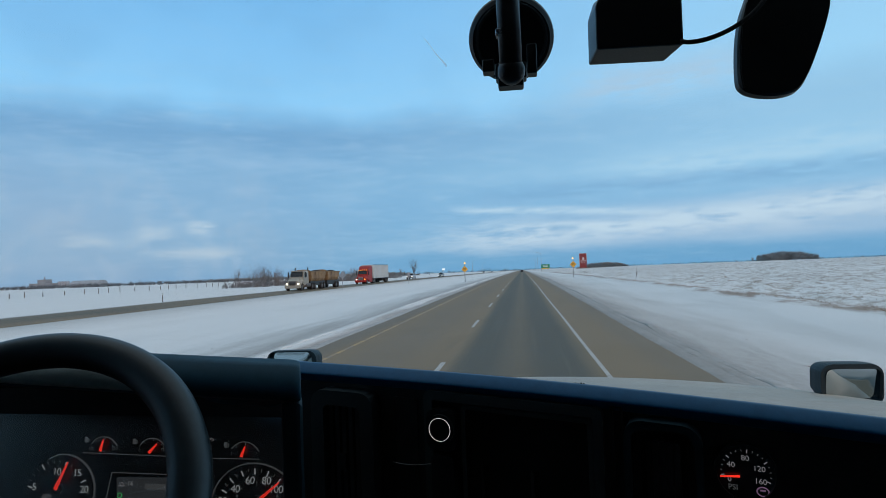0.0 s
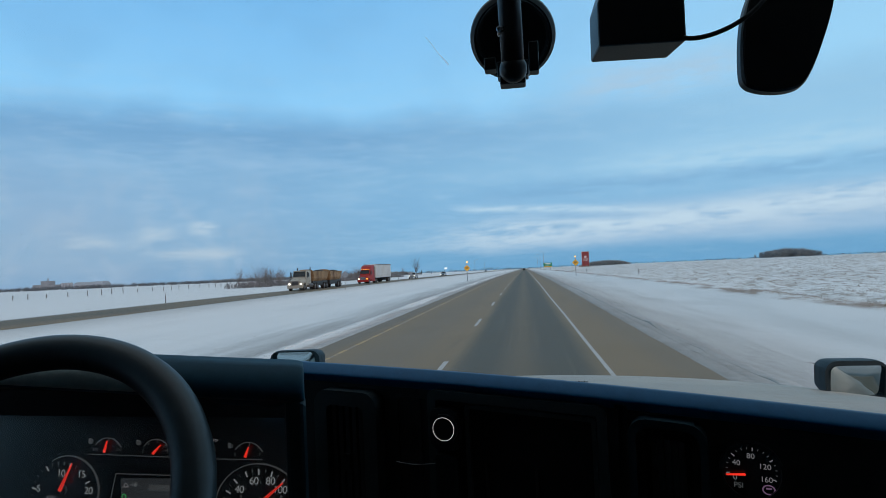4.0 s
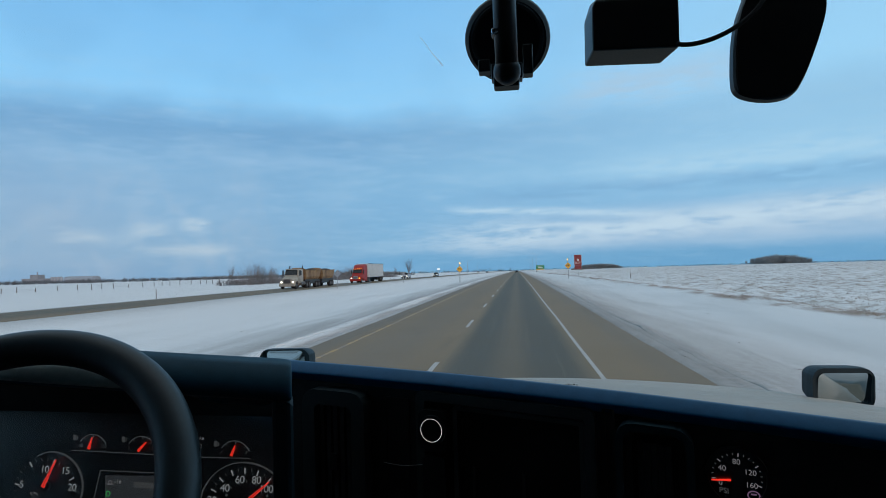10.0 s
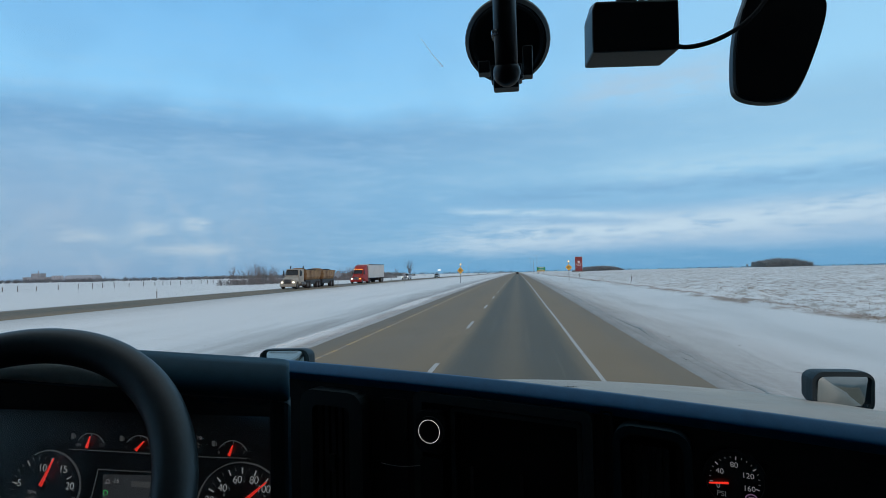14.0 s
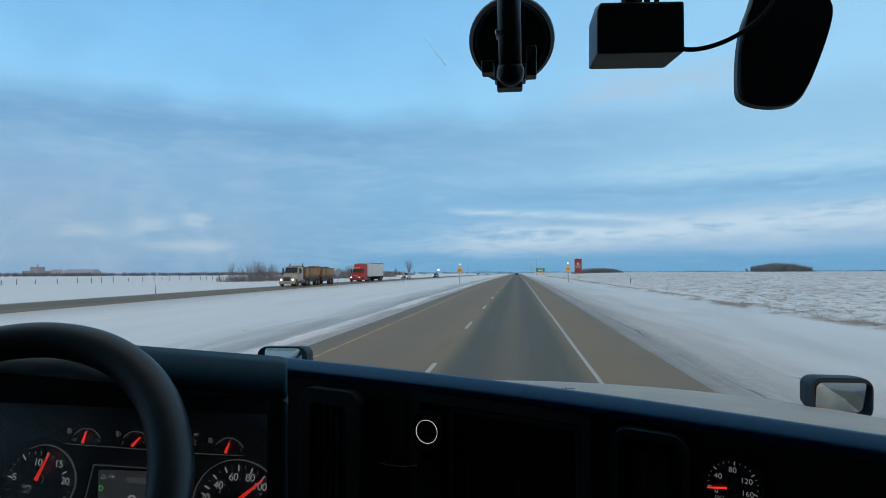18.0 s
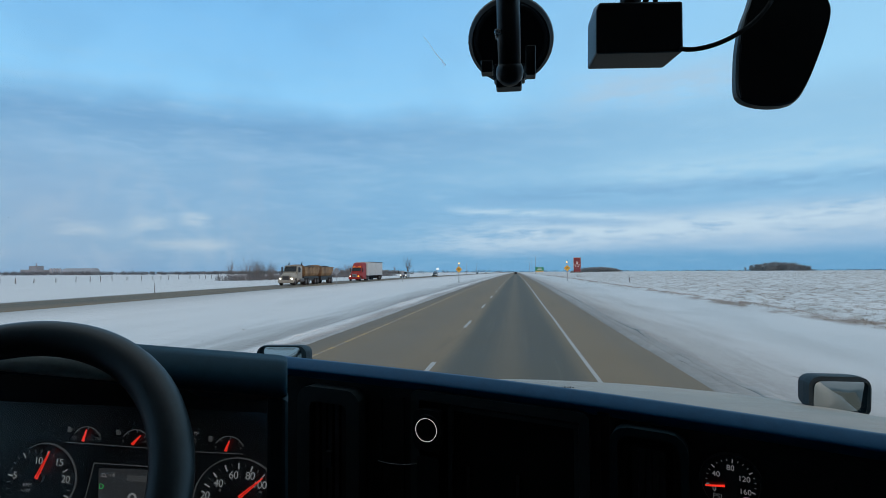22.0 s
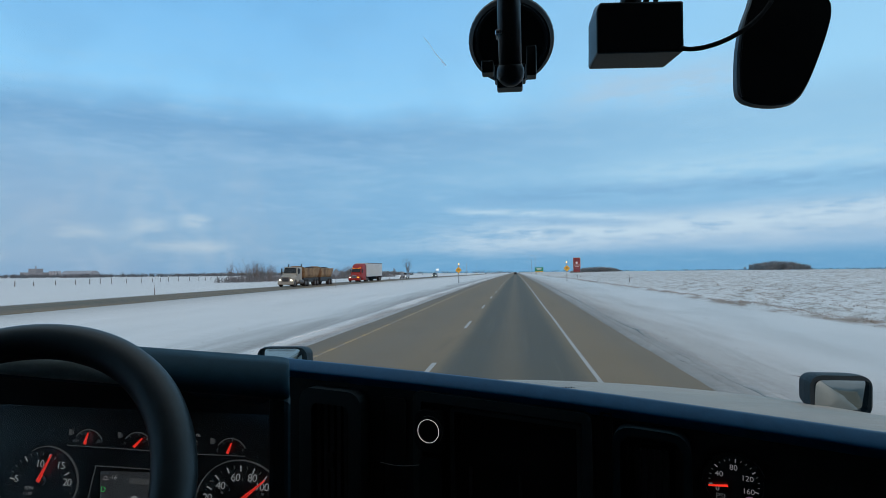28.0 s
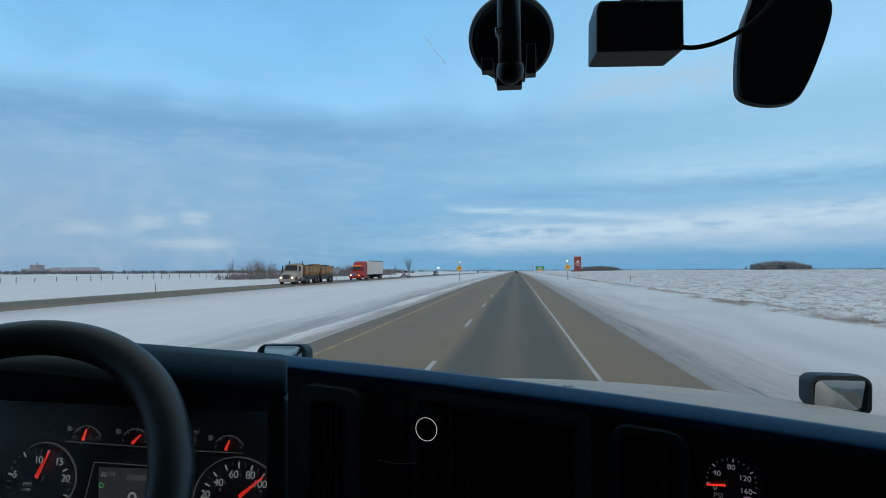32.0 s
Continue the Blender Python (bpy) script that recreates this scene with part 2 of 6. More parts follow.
def snow_material():
    m = bpy.data.materials.new("wind_packed_snow")
    m.use_nodes = True
    N = Nodes(m.node_tree)
    b = N.add("ShaderNodeBsdfPrincipled")
    o = N.add("ShaderNodeOutputMaterial")
    N.tree.links.new(b.outputs[0], o.inputs[0])
    pos = N.add("ShaderNodeTexCoord").outputs["Object"]
    x, y, z = N.split(pos)
    drawn = N.combine(x, N.math("MULTIPLY", y, 0.12), 0.0)
    streak = N.noise(drawn, 0.55, 6, 0.62, 0.4)
    patch = N.noise(pos, 0.05, 5, 0.6)
    grit = N.noise(pos, 6.0, 6, 0.7)
    white = N.mix(N.smooth(streak, 0.4, 0.7), (0.685, 0.682, 0.672, 1), (0.625, 0.622, 0.613, 1))
    white = N.mix(N.math("MULTIPLY", N.smooth(patch, 0.45, 0.7), 0.3), white, (0.605, 0.602, 0.595, 1))
    # sand and salt thrown from the road on to the verge
    right = N.math("SUBTRACT", 1.0, N.smooth(N.math("ADD", x, N.math("MULTIPLY_ADD", streak, -5.0, 2.1)), 2.6, 12.0))
    right = N.math("MULTIPLY", right, N.smooth(x, -3.0, -1.0))
    left = N.math("MULTIPLY", N.smooth(N.math("ADD", x, N.math("MULTIPLY_ADD", streak, 8.0, -4.2)), -14.0, -6.6), N.smooth(N.math("MULTIPLY", x, -1.0), 1.0, 3.0))
    far_edge = N.math("SUBTRACT", 1.0, N.smooth(N.math("ABSOLUTE", N.math("ADD", N.math("MULTIPLY_ADD", streak, 4.0, -2.0), N.math("ADD", x, 33.0))), 3.6, 9.5))
    crust = N.math("SUBTRACT", 1.0, N.smooth(N.math("ABSOLUTE", N.math("ADD", N.math("MULTIPLY_ADD", streak, 1.4, -0.7), N.math("ADD", x, 7.5))), 0.1, 0.5))
    left = N.math("MULTIPLY", left, N.math("MULTIPLY_ADD", crust, -0.8, 1.0))
    near = N.math("MULTIPLY", N.math("SUBTRACT", 1.0, N.smooth(N.math("ADD", x, N.math("MULTIPLY_ADD", streak, -3.0, 1.3)), 3.6, 5.9)), N.smooth(x, -3.0, -1.0))
    dirt = N.math("MAXIMUM", N.math("MAXIMUM", left, right), N.math("MULTIPLY", far_edge, 0.7))
    dirt = N.math("MULTIPLY", dirt, N.math("MULTIPLY_ADD", N.smooth(grit, 0.25, 0.7), 0.4, 0.6))
    col = N.mix(N.math("MULTIPLY", dirt, 0.88), white, (0.235, 0.215, 0.195, 1))
    col = N.mix(N.math("MULTIPLY", near, N.math("MULTIPLY_ADD", N.smooth(N.noise(N.combine(x, N.math("MULTIPLY", y, 0.35), 2.0), 1.6, 5, 0.6), 0.35, 0.65), 0.30, 0.30)), col, (0.200, 0.182, 0.160, 1))
    # stubble field: bare soil and straw between the drifts
    field = N.math("MULTIPLY", N.smooth(x, 13.0, 17.0), N.math("ADD", N.math("MULTIPLY", N.smooth(N.noise(N.combine(x, N.math("MULTIPLY", y, 0.45), 0.0), 1.4, 5, 0.72, 0.7), 0.495, 0.585), 0.85), N.math("MULTIPLY", N.smooth(N.noise(N.combine(x, N.math("MULTIPLY", y, 0.5), 3.0), 0.2, 6, 0.7, 0.6), 0.5, 0.66), 0.3)))
    col = N.mix(N.math("MULTIPLY", field, 0.80, clamp=True), col, (0.235, 0.182, 0.130, 1))
    ridge = N.math("SUBTRACT", 1.0, N.smooth(N.math("ABSOLUTE", N.math("ADD", N.math("MULTIPLY_ADD", streak, 2.0, -14.4), x)), 0.25, 1.15))
    ridge = N.math("MULTIPLY", ridge, N.smooth(N.noise(N.combine(x, N.math("MULTIPLY", y, 0.35), 6.0), 0.8, 5, 0.7), 0.40, 0.58))
    col = N.mix(N.math("MULTIPLY", ridge, 0.85), col, (0.23, 0.150, 0.100, 1))
    N.put(b.inputs["Base Color"], col)
    b.inputs["Roughness"].default_value = 0.75
    b.inputs["Specular IOR Level"].default_value = 0.25
    n = N.add("ShaderNodeBump")
    n.inputs["Strength"].default_value = 0.22
    n.inputs["Distance"].default_value = 0.10
    N.put(n.inputs["Height"], N.math("SUBTRACT", N.math("ADD", streak, N.math("MULTIPLY", grit, 0.12)), N.math("MULTIPLY", field, 1.2)))
    N.put(b.inputs["Normal"], n.outputs[0])
    return m


def asphalt_material(name, lane_dark):
    m = bpy.data.materials.new(name)
    m.use_nodes = True
    N = Nodes(m.node_tree)
    b = N.add("ShaderNodeBsdfPrincipled")
    o = N.add("ShaderNodeOutputMaterial")
    N.tree.links.new(b.outputs[0], o.inputs[0])
    pos = N.add("ShaderNodeTexCoord").outputs["Object"]
    x, y, z = N.split(pos)
    drawn = N.noise(N.combine(x, N.math("MULTIPLY", y, 0.03), 0.0), 1.3, 6, 0.6)
    blotch = N.noise(pos, 0.35, 6, 0.65)
    grain = N.noise(pos, 40.0, 3, 0.7)
    wob = N.math("MULTIPLY_ADD", drawn, 0.5, N.math("SUBTRACT", x, 0.25))
    dusty = N.mix(blotch, (0.258, 0.190, 0.114, 1), (0.202, 0.150, 0.091, 1))
    swept = N.mix(blotch, (0.082, 0.077, 0.059, 1), (0.113, 0.104, 0.080, 1))
    if lane_dark:
        band = N.math("MULTIPLY", N.smooth(wob, -2.05, -1.4), N.math("SUBTRACT", 1.0, N.smooth(wob, 1.1, 1.75)))
        crown = N.math("SUBTRACT", 1.0, N.smooth(N.math("ABSOLUTE", N.math("ADD", wob, 0.2)), 0.0, 0.7))
        band = N.math("MULTIPLY", band, N.math("MULTIPLY_ADD", crown, -0.38, 1.0))
        col = N.mix(band, dusty, swept)
        worn = N.math("MULTIPLY", N.smooth(N.math("ABSOLUTE", N.math("ADD", wob, 3.8)), 0.3, 1.5), 1.0)
        col = N.mix(N.math("MULTIPLY", N.math("SUBTRACT", 1.0, worn), 0.35), col, (0.17, 0.145, 0.115, 1))
        outer = N.math("ADD", N.smooth(N.math("MULTIPLY", wob, -1.0), 5.45, 5.95), N.math("MULTIPLY", N.smooth(wob, 2.5, 3.3), 0.7))
        col = N.mix(N.math("MULTIPLY", outer, 0.6), col, (0.165, 0.145, 0.118, 1))
    else:
        col = N.mix(N.smooth(drawn, 0.35, 0.65), dusty, swept)
    thin = N.noise(N.combine(x, N.math("MULTIPLY", y, 0.012), 5.0), 5.0, 5, 0.65)
    col = N.mix(N.math("MULTIPLY", N.smooth(thin, 0.5, 0.75), 0.14), col, (0.30, 0.26, 0.21, 1))
    col = N.mix(N.math("MULTIPLY", N.smooth(N.noise(N.combine(x, N.math("MULTIPLY", y, 0.1), 8.0), 1.1, 6, 0.7), 0.52, 0.75), 0.3), col, (0.075, 0.070, 0.062, 1))
    col = N.mix(N.math("MULTIPLY", grain, 0.3), col, (0.06, 0.058, 0.055, 1))
    N.put(b.inputs["Base Color"], col)
    N.put(b.inputs["Roughness"], N.math("MULTIPLY_ADD", blotch, 0.2, 0.68))
    b.inputs["Specular IOR Level"].default_value = 0.3
    n = N.add("ShaderNodeBump")
    n.inputs["Strength"].default_value = 0.3
    n.inputs["Distance"].default_value = 0.01
    N.put(n.inputs["Height"], grain)
    N.put(b.inputs["Normal"], n.outputs[0])
    return m


def worn_paint(name, color, under, scale=3.0, gone=0.5):
    m = bpy.data.materials.new(name)
    m.use_nodes = True
    N = Nodes(m.node_tree)
    b = N.add("ShaderNodeBsdfPrincipled")
    o = N.add("ShaderNodeOutputMaterial")
    N.tree.links.new(b.outputs[0], o.inputs[0])
    pos = N.add("ShaderNodeTexCoord").outputs["Object"]
    f = N.math("ADD", N.math("MULTIPLY", N.noise(pos, scale, 6, 0.7), 0.6), N.math("MULTIPLY", N.noise(pos, scale * 12, 3, 0.6), 0.4))
    N.put(b.inputs["Base Color"], N.mix(N.smooth(f, gone, gone + 0.14), (*color, 1), (*under, 1)))
    b.inputs["Roughness"].default_value = 0.65
    return m


def glass_material(name, tint, gloss, rough=0.03):
    m = bpy.data.materials.new(name)
    m.use_nodes = True
    N = Nodes(m.node_tree)
    t = N.add("ShaderNodeBsdfTransparent")
    t.inputs[0].default_value = (*tint, 1)
    g = N.add("ShaderNodeBsdfGlossy")
    g.inputs["Roughness"].default_value = rough
    mx = N.add("ShaderNodeMixShader")
    mx.inputs[0].default_value = gloss
    N.tree.links.new(t.outputs[0], mx.inputs[1])
    N.tree.links.new(g.outputs[0], mx.inputs[2])
    o = N.add("ShaderNodeOutputMaterial")
    N.tree.links.new(mx.outputs[0], o.inputs[0])
    return m


def glow(name, color, strength):
    m = bpy.data.materials.new(name)
    m.use_nodes = True
    N = Nodes(m.node_tree)
    e = N.add("ShaderNodeEmission")
    e.inputs[0].default_value = (*color, 1)
    e.inputs[1].default_value = strength
    o = N.add("ShaderNodeOutputMaterial")
    N.tree.links.new(e.outputs[0], o.inputs[0])
    return m


SNOW = snow_material()
ROAD = asphalt_material("sanded_asphalt", True)
ROAD_FAR = asphalt_material("grey_asphalt", False)
LINE_WHITE = worn_paint("worn_white_road_paint", (0.40, 0.38, 0.35), (0.18, 0.155, 0.13), 2.2, 0.52)
LINE_YELLOW = worn_paint("worn_yellow_road_paint", (0.44, 0.27, 0.085), (0.19, 0.155, 0.12), 1.6, 0.42)
# dark pad: the sky's blue sheen is put into the base colour
PAD = material("sky_sheen_dash_padding", (0.010, 0.095, 0.200), 0.52, vary=0.15, scale=60, bump=0.015, spec=0.2)
TRIM = material("dark_grey_vent_trim", (0.022, 0.032, 0.034), 0.5, vary=0.2, scale=30)
FABRIC = material("grey_cab_fabric", (0.32, 0.33, 0.33), 0.9, vary=0.2, scale=10)
PANEL = material("matt_black_panel_plastic", (0.016, 0.017, 0.018), 0.6, vary=0.3, scale=25, bump=0.15, spec=0.35)
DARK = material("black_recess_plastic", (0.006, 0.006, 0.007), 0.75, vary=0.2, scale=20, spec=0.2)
RUBBER = material("black_rubber", (0.012, 0.012, 0.013), 0.7, vary=0.4, scale=15, bump=0.2, spec=0.3)
VISOR_PAD = material("dark_teal_visor_padding", (0.012, 0.062, 0.094), 0.62, vary=0.15, scale=60, bump=0.015, spec=0.2)
POST = material("dark_teal_dash_plastic", (0.011, 0.031, 0.040), 0.7, vary=0.2, scale=40, spec=0.2)
LEATHER = material("black_wheel_leather", (0.011, 0.021, 0.026), 0.44, vary=0.25, scale=70, bump=0.04, spec=0.5)
HOUSING = material("black_device_plastic", (0.006, 0.009, 0.012), 0.42, vary=0.3, scale=40, spec=0.45)
FACE = material("dark_gauge_face", (0.016, 0.021, 0.023), 0.3, vary=0.2, scale=30, spec=0.5)
NEEDLE = glow("lit_red_needle", (1.0, 0.04, 0.022), 0.8)
NUMERAL = glow("lit_white_numerals", (0.62, 0.66, 0.68), 0.31)
FAINT = glow("dim_white_markings", (0.45, 0.48, 0.50), 0.10)
DIM_NUMERAL = glow("dimly_lit_numerals", (0.62, 0.62, 0.66), 0.19)
GREEN_LED = glow("lit_green_symbol", (0.05, 0.55, 0.12), 0.7)
SCREEN = glow("dim_grey_display", (0.10, 0.11, 0.12), 0.22)
RING_LIGHT = glow("lit_white_ring", (0.85, 0.82, 0.82), 0.7)
VIOLET = glow("dim_violet_symbol", (0.40, 0.24, 0.42), 0.24)
HOOD_PAINT = material("dirty_white_truck_paint", (0.37, 0.32, 0.265), 0.55, vary=0.2, scale=4, spec=0.45)
CAB_LINING = material("dark_grey_cab_lining", (0.03, 0.03, 0.032), 0.85, vary=0.3, scale=12, bump=0.2)
SHELL = material("blue_black_mirror_shell", (0.009, 0.026, 0.036), 0.6, vary=0.3, scale=15, bump=0.1, spec=0.3)
MIRROR = material("mirror_glass", (0.35, 0.48, 0.54), 0.06, 1.0, vary=0.02, scale=5)
LENS = glass_material("clear_gauge_lens", (0.97, 0.97, 0.97), 0.17, 0.25)
WINDSHIELD = glass_material("windshield_glass", (0.965, 0.975, 0.98), 0.012)
CHROME = material("dull_chrome", (0.55, 0.56, 0.58), 0.25, 1.0, vary=0.1)
STEEL = material("galvanised_steel", (0.38, 0.39, 0.40), 0.5, 0.7, vary=0.3, scale=6)
BARK = material("grey_brown_bark", (0.155, 0.148, 0.145), 0.9, vary=0.4, scale=2, random_tint=0.4)
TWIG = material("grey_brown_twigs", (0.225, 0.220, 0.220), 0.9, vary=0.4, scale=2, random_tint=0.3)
# distant woods: blue-grey aerial haze is mixed into these two twig colours
FAR_TWIG = material("far_twigs_haze_blue", (0.13, 0.150, 0.170), 0.9, vary=0.4, scale=0.3)
HAZY_TWIG = material("twigs_paled_by_haze", (0.29, 0.30, 0.30), 0.9, vary=0.4, scale=0.3)
STRAW = material("dry_straw_stubble", (0.27, 0.205, 0.14), 0.9, vary=0.5, scale=0.6)
WOOD = material("weathered_fence_wood", (0.19, 0.17, 0.155), 0.9, vary=0.4, scale=6)
SPRUCE = material("dark_spruce_needles", (0.022, 0.035, 0.024), 0.9, vary=0.5, scale=2)
SIGN_YELLOW = material("yellow_sign_sheeting", (0.80, 0.42, 0.03), 0.45, vary=0.1, scale=3)
SIGN_GREEN = material("green_sign_sheeting", (0.015, 0.23, 0.11), 0.45, vary=0.15, scale=1)
SIGN_WHITE = material("white_sign_lettering", (0.80, 0.80, 0.78), 0.5, vary=0.05)
SIGN_RED = material("dark_red_sign_panel", (0.21, 0.025, 0.022), 0.5, vary=0.15, scale=0.4)
SIGN_EDGE = material("pale_sign_edge", (0.55, 0.50, 0.48), 0.5, vary=0.1)
BLACK_PAINT = material("black_paint", (0.015, 0.015, 0.015), 0.5, vary=0.1)
RED_PAINT = material("red_truck_paint", (0.30, 0.020, 0.014), 0.5, vary=0.25, scale=1.0, coat=0.05, spec=0.25)
TRAILER_WHITE = material("grey_white_trailer_panel", (0.50, 0.53, 0.52), 0.5, vary=0.15, scale=0.4)
TRAILER_TAN = material("rusty_tan_hopper_steel", (0.30, 0.20, 0.10), 0.65, vary=0.7, scale=0.6, color2=(0.11, 0.06, 0.028))
CREAM_PAINT = material("cream_truck_paint", (0.30, 0.285, 0.235), 0.4, vary=0.2, scale=0.7)
TARP = material("dark_wet_gravel", (0.035, 0.033, 0.030), 0.9, vary=0.4, scale=5, bump=0.4)
TYRE = material("truck_tyre_rubber", (0.017, 0.017, 0.017), 0.85, vary=0.4, scale=4)
AUTO_GLASS = material("dark_vehicle_glass", (0.012, 0.015, 0.018), 0.08, vary=0.1)
HEADLIGHT = glow("lit_headlight", (1.0, 0.92, 0.74), 3.0)
AMBER = glow("lit_amber_lamp", (1.0, 0.42, 0.06), 2.5)
BEACON = glow("lit_warning_beacon", (1.0, 0.62, 0.20), 2.6)
CAR_PAINT = material("blue_grey_car_paint", (0.07, 0.10, 0.13), 0.3, vary=0.2, scale=1.5, coat=0.5)
RIM = material("dirty_steel_rim", (0.13, 0.13, 0.13), 0.6, 0.3, vary=0.3)
CONCRETE = material("pale_plant_cladding", (0.26, 0.28, 0.30), 0.8, vary=0.3, scale=0.05)
ROOFING = material("grey_metal_roofing", (0.30, 0.33, 0.36), 0.6, vary=0.2, scale=0.2)


# ---- building helpers ----
def thing(name, loc, label, category, group="", kind=""):
    ob = new(name)
    ob.empty_display_size = 0.1
    ob.location = loc
    return tagged(ob, label, category, group, kind)


def part(name, bm, mat, parent, label="", base=None, smooth=False):
    """One mesh under a thing or a part. The bmesh is in the coordinates of the thing."""
    me = bpy.data.meshes.new(name)
    bmesh.ops.recalc_face_normals(bm, faces=bm.faces)
    if smooth:
        for f in bm.faces:
            f.smooth = True
    bm.to_mesh(me)
    bm.free()
    me.materials.append(mat)
    ob = new(name, me)
    ob.parent = parent
    if label:
        tagged(ob, label)
    return ob


def solo(name, bm, mat, label, category, group="", kind="", smooth=False):
    ob = part(name, bm, mat, None, smooth=smooth)
    return tagged(ob, label, category, group, kind)


def box(bm, lo, hi, bevel=0.0, seg=2, m=None):
    r = bmesh.ops.create_cube(bm, size=1.0)
    vs = r["verts"]
    c = [(a + b) / 2 for a, b in zip(lo, hi)]
    s = [abs(b - a) for a, b in zip(lo, hi)]
    bmesh.ops.transform(bm, matrix=Matrix.Translation(c) @ Matrix.Diagonal((*s, 1)), verts=vs)
    if bevel:
        es = list({e for v in vs for e in v.link_edges})
        rr = bmesh.ops.bevel(bm, geom=es, offset=bevel, segments=seg, affect="EDGES", profile=0.5)
        vs = list(set(rr["verts"]) | {v for v in vs if v.is_valid})
    if m is not None:
        bmesh.ops.transform(bm, matrix=m, verts=[v for v in vs if v.is_valid])
    return bm


def tube(bm, pts, r, n=8, cap=True):
    pts = [Vector(p) for p in pts]
    rad = r if hasattr(r, "__len__") else [r] * len(pts)
    rings = []
    side = None
    for i, p in enumerate(pts):
        d = (pts[min(i + 1, len(pts) - 1)] - pts[max(i - 1, 0)]).normalized()
        if side is None:
            side = d.orthogonal().normalized()
        side = (side - d * side.dot(d)).normalized()
        up = d.cross(side)
        rings.append([bm.verts.new(p + (side * math.cos(a) + up * math.sin(a)) * rad[i]) for a in [2 * math.pi * k / n for k in range(n)]])
    for a, b in zip(rings, rings[1:]):
        for k in range(n):
            bm.faces.new((a[k], a[(k + 1) % n], b[(k + 1) % n], b[k]))
    if cap:
        bm.faces.new(rings[0][::-1])
        bm.faces.new(rings[-1])
    return bm


def loft(bm, loops, closed=True):
    rings = [[bm.verts.new(p) for p in lp] for lp in loops]
    n = len(rings[0])
    for a, b in zip(rings, rings[1:]):
        for k in range(n if closed else n - 1):
            bm.faces.new((a[k], a[(k + 1) % n], b[(k + 1) % n], b[k]))
    if closed:
        bm.faces.new(rings[0][::-1])
        bm.faces.new(rings[-1])
    return bm


def rounded(w, h, r, n=5):
    """Outline of a rounded rectangle about the origin, in two axes."""
    pts = []
    for cx, cy, a0 in ((w / 2 - r, h / 2 - r, 0), (-w / 2 + r, h / 2 - r, 90), (-w / 2 + r, -h / 2 + r, 180), (w / 2 - r, -h / 2 + r, 270)):
        for k in range(n + 1):
            a = radians(a0 + 90 * k / n)
            pts.append((cx + r * math.cos(a), cy + r * math.sin(a)))
    return pts


def text_mesh(s, size, spacing=1.0):
    cu = bpy.data.curves.new("lettering", "FONT")
    cu.body, cu.size, cu.align_x, cu.align_y, cu.space_character = s, size, "CENTER", "CENTER", spacing
    cu.extrude = size * 0.01
    ob = bpy.data.objects.new("lettering", cu)
    scene.collection.objects.link(ob)
    bpy.context.view_layer.update()
    me = bpy.data.meshes.new_from_object(ob)
    bpy.data.objects.remove(ob)
    bpy.data.curves.remove(cu)
    return me


def text_part(name, s, size, m, mat, parent, spacing=1.0):
    me = text_mesh(s, size, spacing)
    me.transform(m)
    me.materials.clear()
    me.materials.append(mat)
    ob = new(name, me)
    ob.parent = parent
    return ob


# ---- ground and roads ----
def step(v, a, b):
    s = min(1.0, max(0.0, (v - a) / (b - a)))
    return s * s * (3 - 2 * s)


def rise(y):
    """Height of the roads along the way: a slight climb on a very gentle fall."""
    return (0.6 * y * y / (y * y + 4900.0) if y > 0 else 0.0) - 0.006 * y


NEAR_L, NEAR_R = -6.6, 3.8      # edges of the carriageway that the truck drives on
FAR_L, FAR_R = -37.0, -29.0     # edges of the opposite carriageway


def ground_z(x, y):
    z = rise(y)
    if NEAR_L - 0.1 < x < NEAR_R + 0.1 or FAR_L - 0.1 < x < FAR_R + 0.1:
        return z - 0.08
    lump = noise.noise(Vector((x * 0.35, y * 0.05, 0.0))) * 0.07 + noise.noise(Vector((x * 0.9, y * 0.3, 3.0))) * 0.025
    if x >= NEAR_R:
        z += -0.40 * step(x, 3.9, 7.5) + 0.50 * step(x, 8.5, 13.5)
        z += 1.45 * step(x, 14.0, 120.0)
        if x > 12:
            k = step(x, 12.0, 15.0)
            z += k * (noise.noise(Vector((x * 0.5, y * 0.22, 7.0))) * 0.18 + noise.noise(Vector((x * 1.3, y * 0.5, 9.0))) * 0.13)
        ridge = math.exp(-((x - 13.2 - 0.6 * math.sin(y * 0.05)) / 0.7) ** 2) * (0.10 + 0.10 * noise.noise(Vector((0, y * 0.1, 2.0))))
        z += ridge + lump * step(x, 3.9, 6.0)
    elif x <= FAR_L:
        z += -0.25 * step(-x, 37.1, 42.0) + 0.30 * step(-x, 44.0, 60.0) + lump * step(-x, 37.2, 40.0) * 2
        z += 0.35 * math.exp(-((x + 44.5) / 2.2) ** 2) * max(0.0, noise.noise(Vector((1.0, y * 0.03, 5.0))) + 0.3)
    else:
        d = min(NEAR_L - x, x - FAR_R)
        z += -0.45 * step(d, 0.1, 8.0) + lump * step(d, 0.2, 3.0)
        z += 0.05 * math.exp(-((NEAR_L - x - 1.1) / 0.5) ** 2) + 0.05 * noise.noise(Vector((x * 0.6, y * 0.04, 11.0))) * step(d, 0.3, 2.0)
    return z


def spread(a, b, first, grow, most):
    out_, d, v = [a], first, a
    while v < b:
        v += d
        d = min(d * grow, most)
        out_.append(min(v, b))
    return out_


def sheet(xs, ys, zfun):
    verts = [(x, y, zfun(x, y)) for y in ys for x in xs]
    n = len(xs)
    faces = [(j * n + i, j * n + i + 1, (j + 1) * n + i + 1, (j + 1) * n + i) for j in range(len(ys) - 1) for i in range(n - 1)]
    return verts, faces


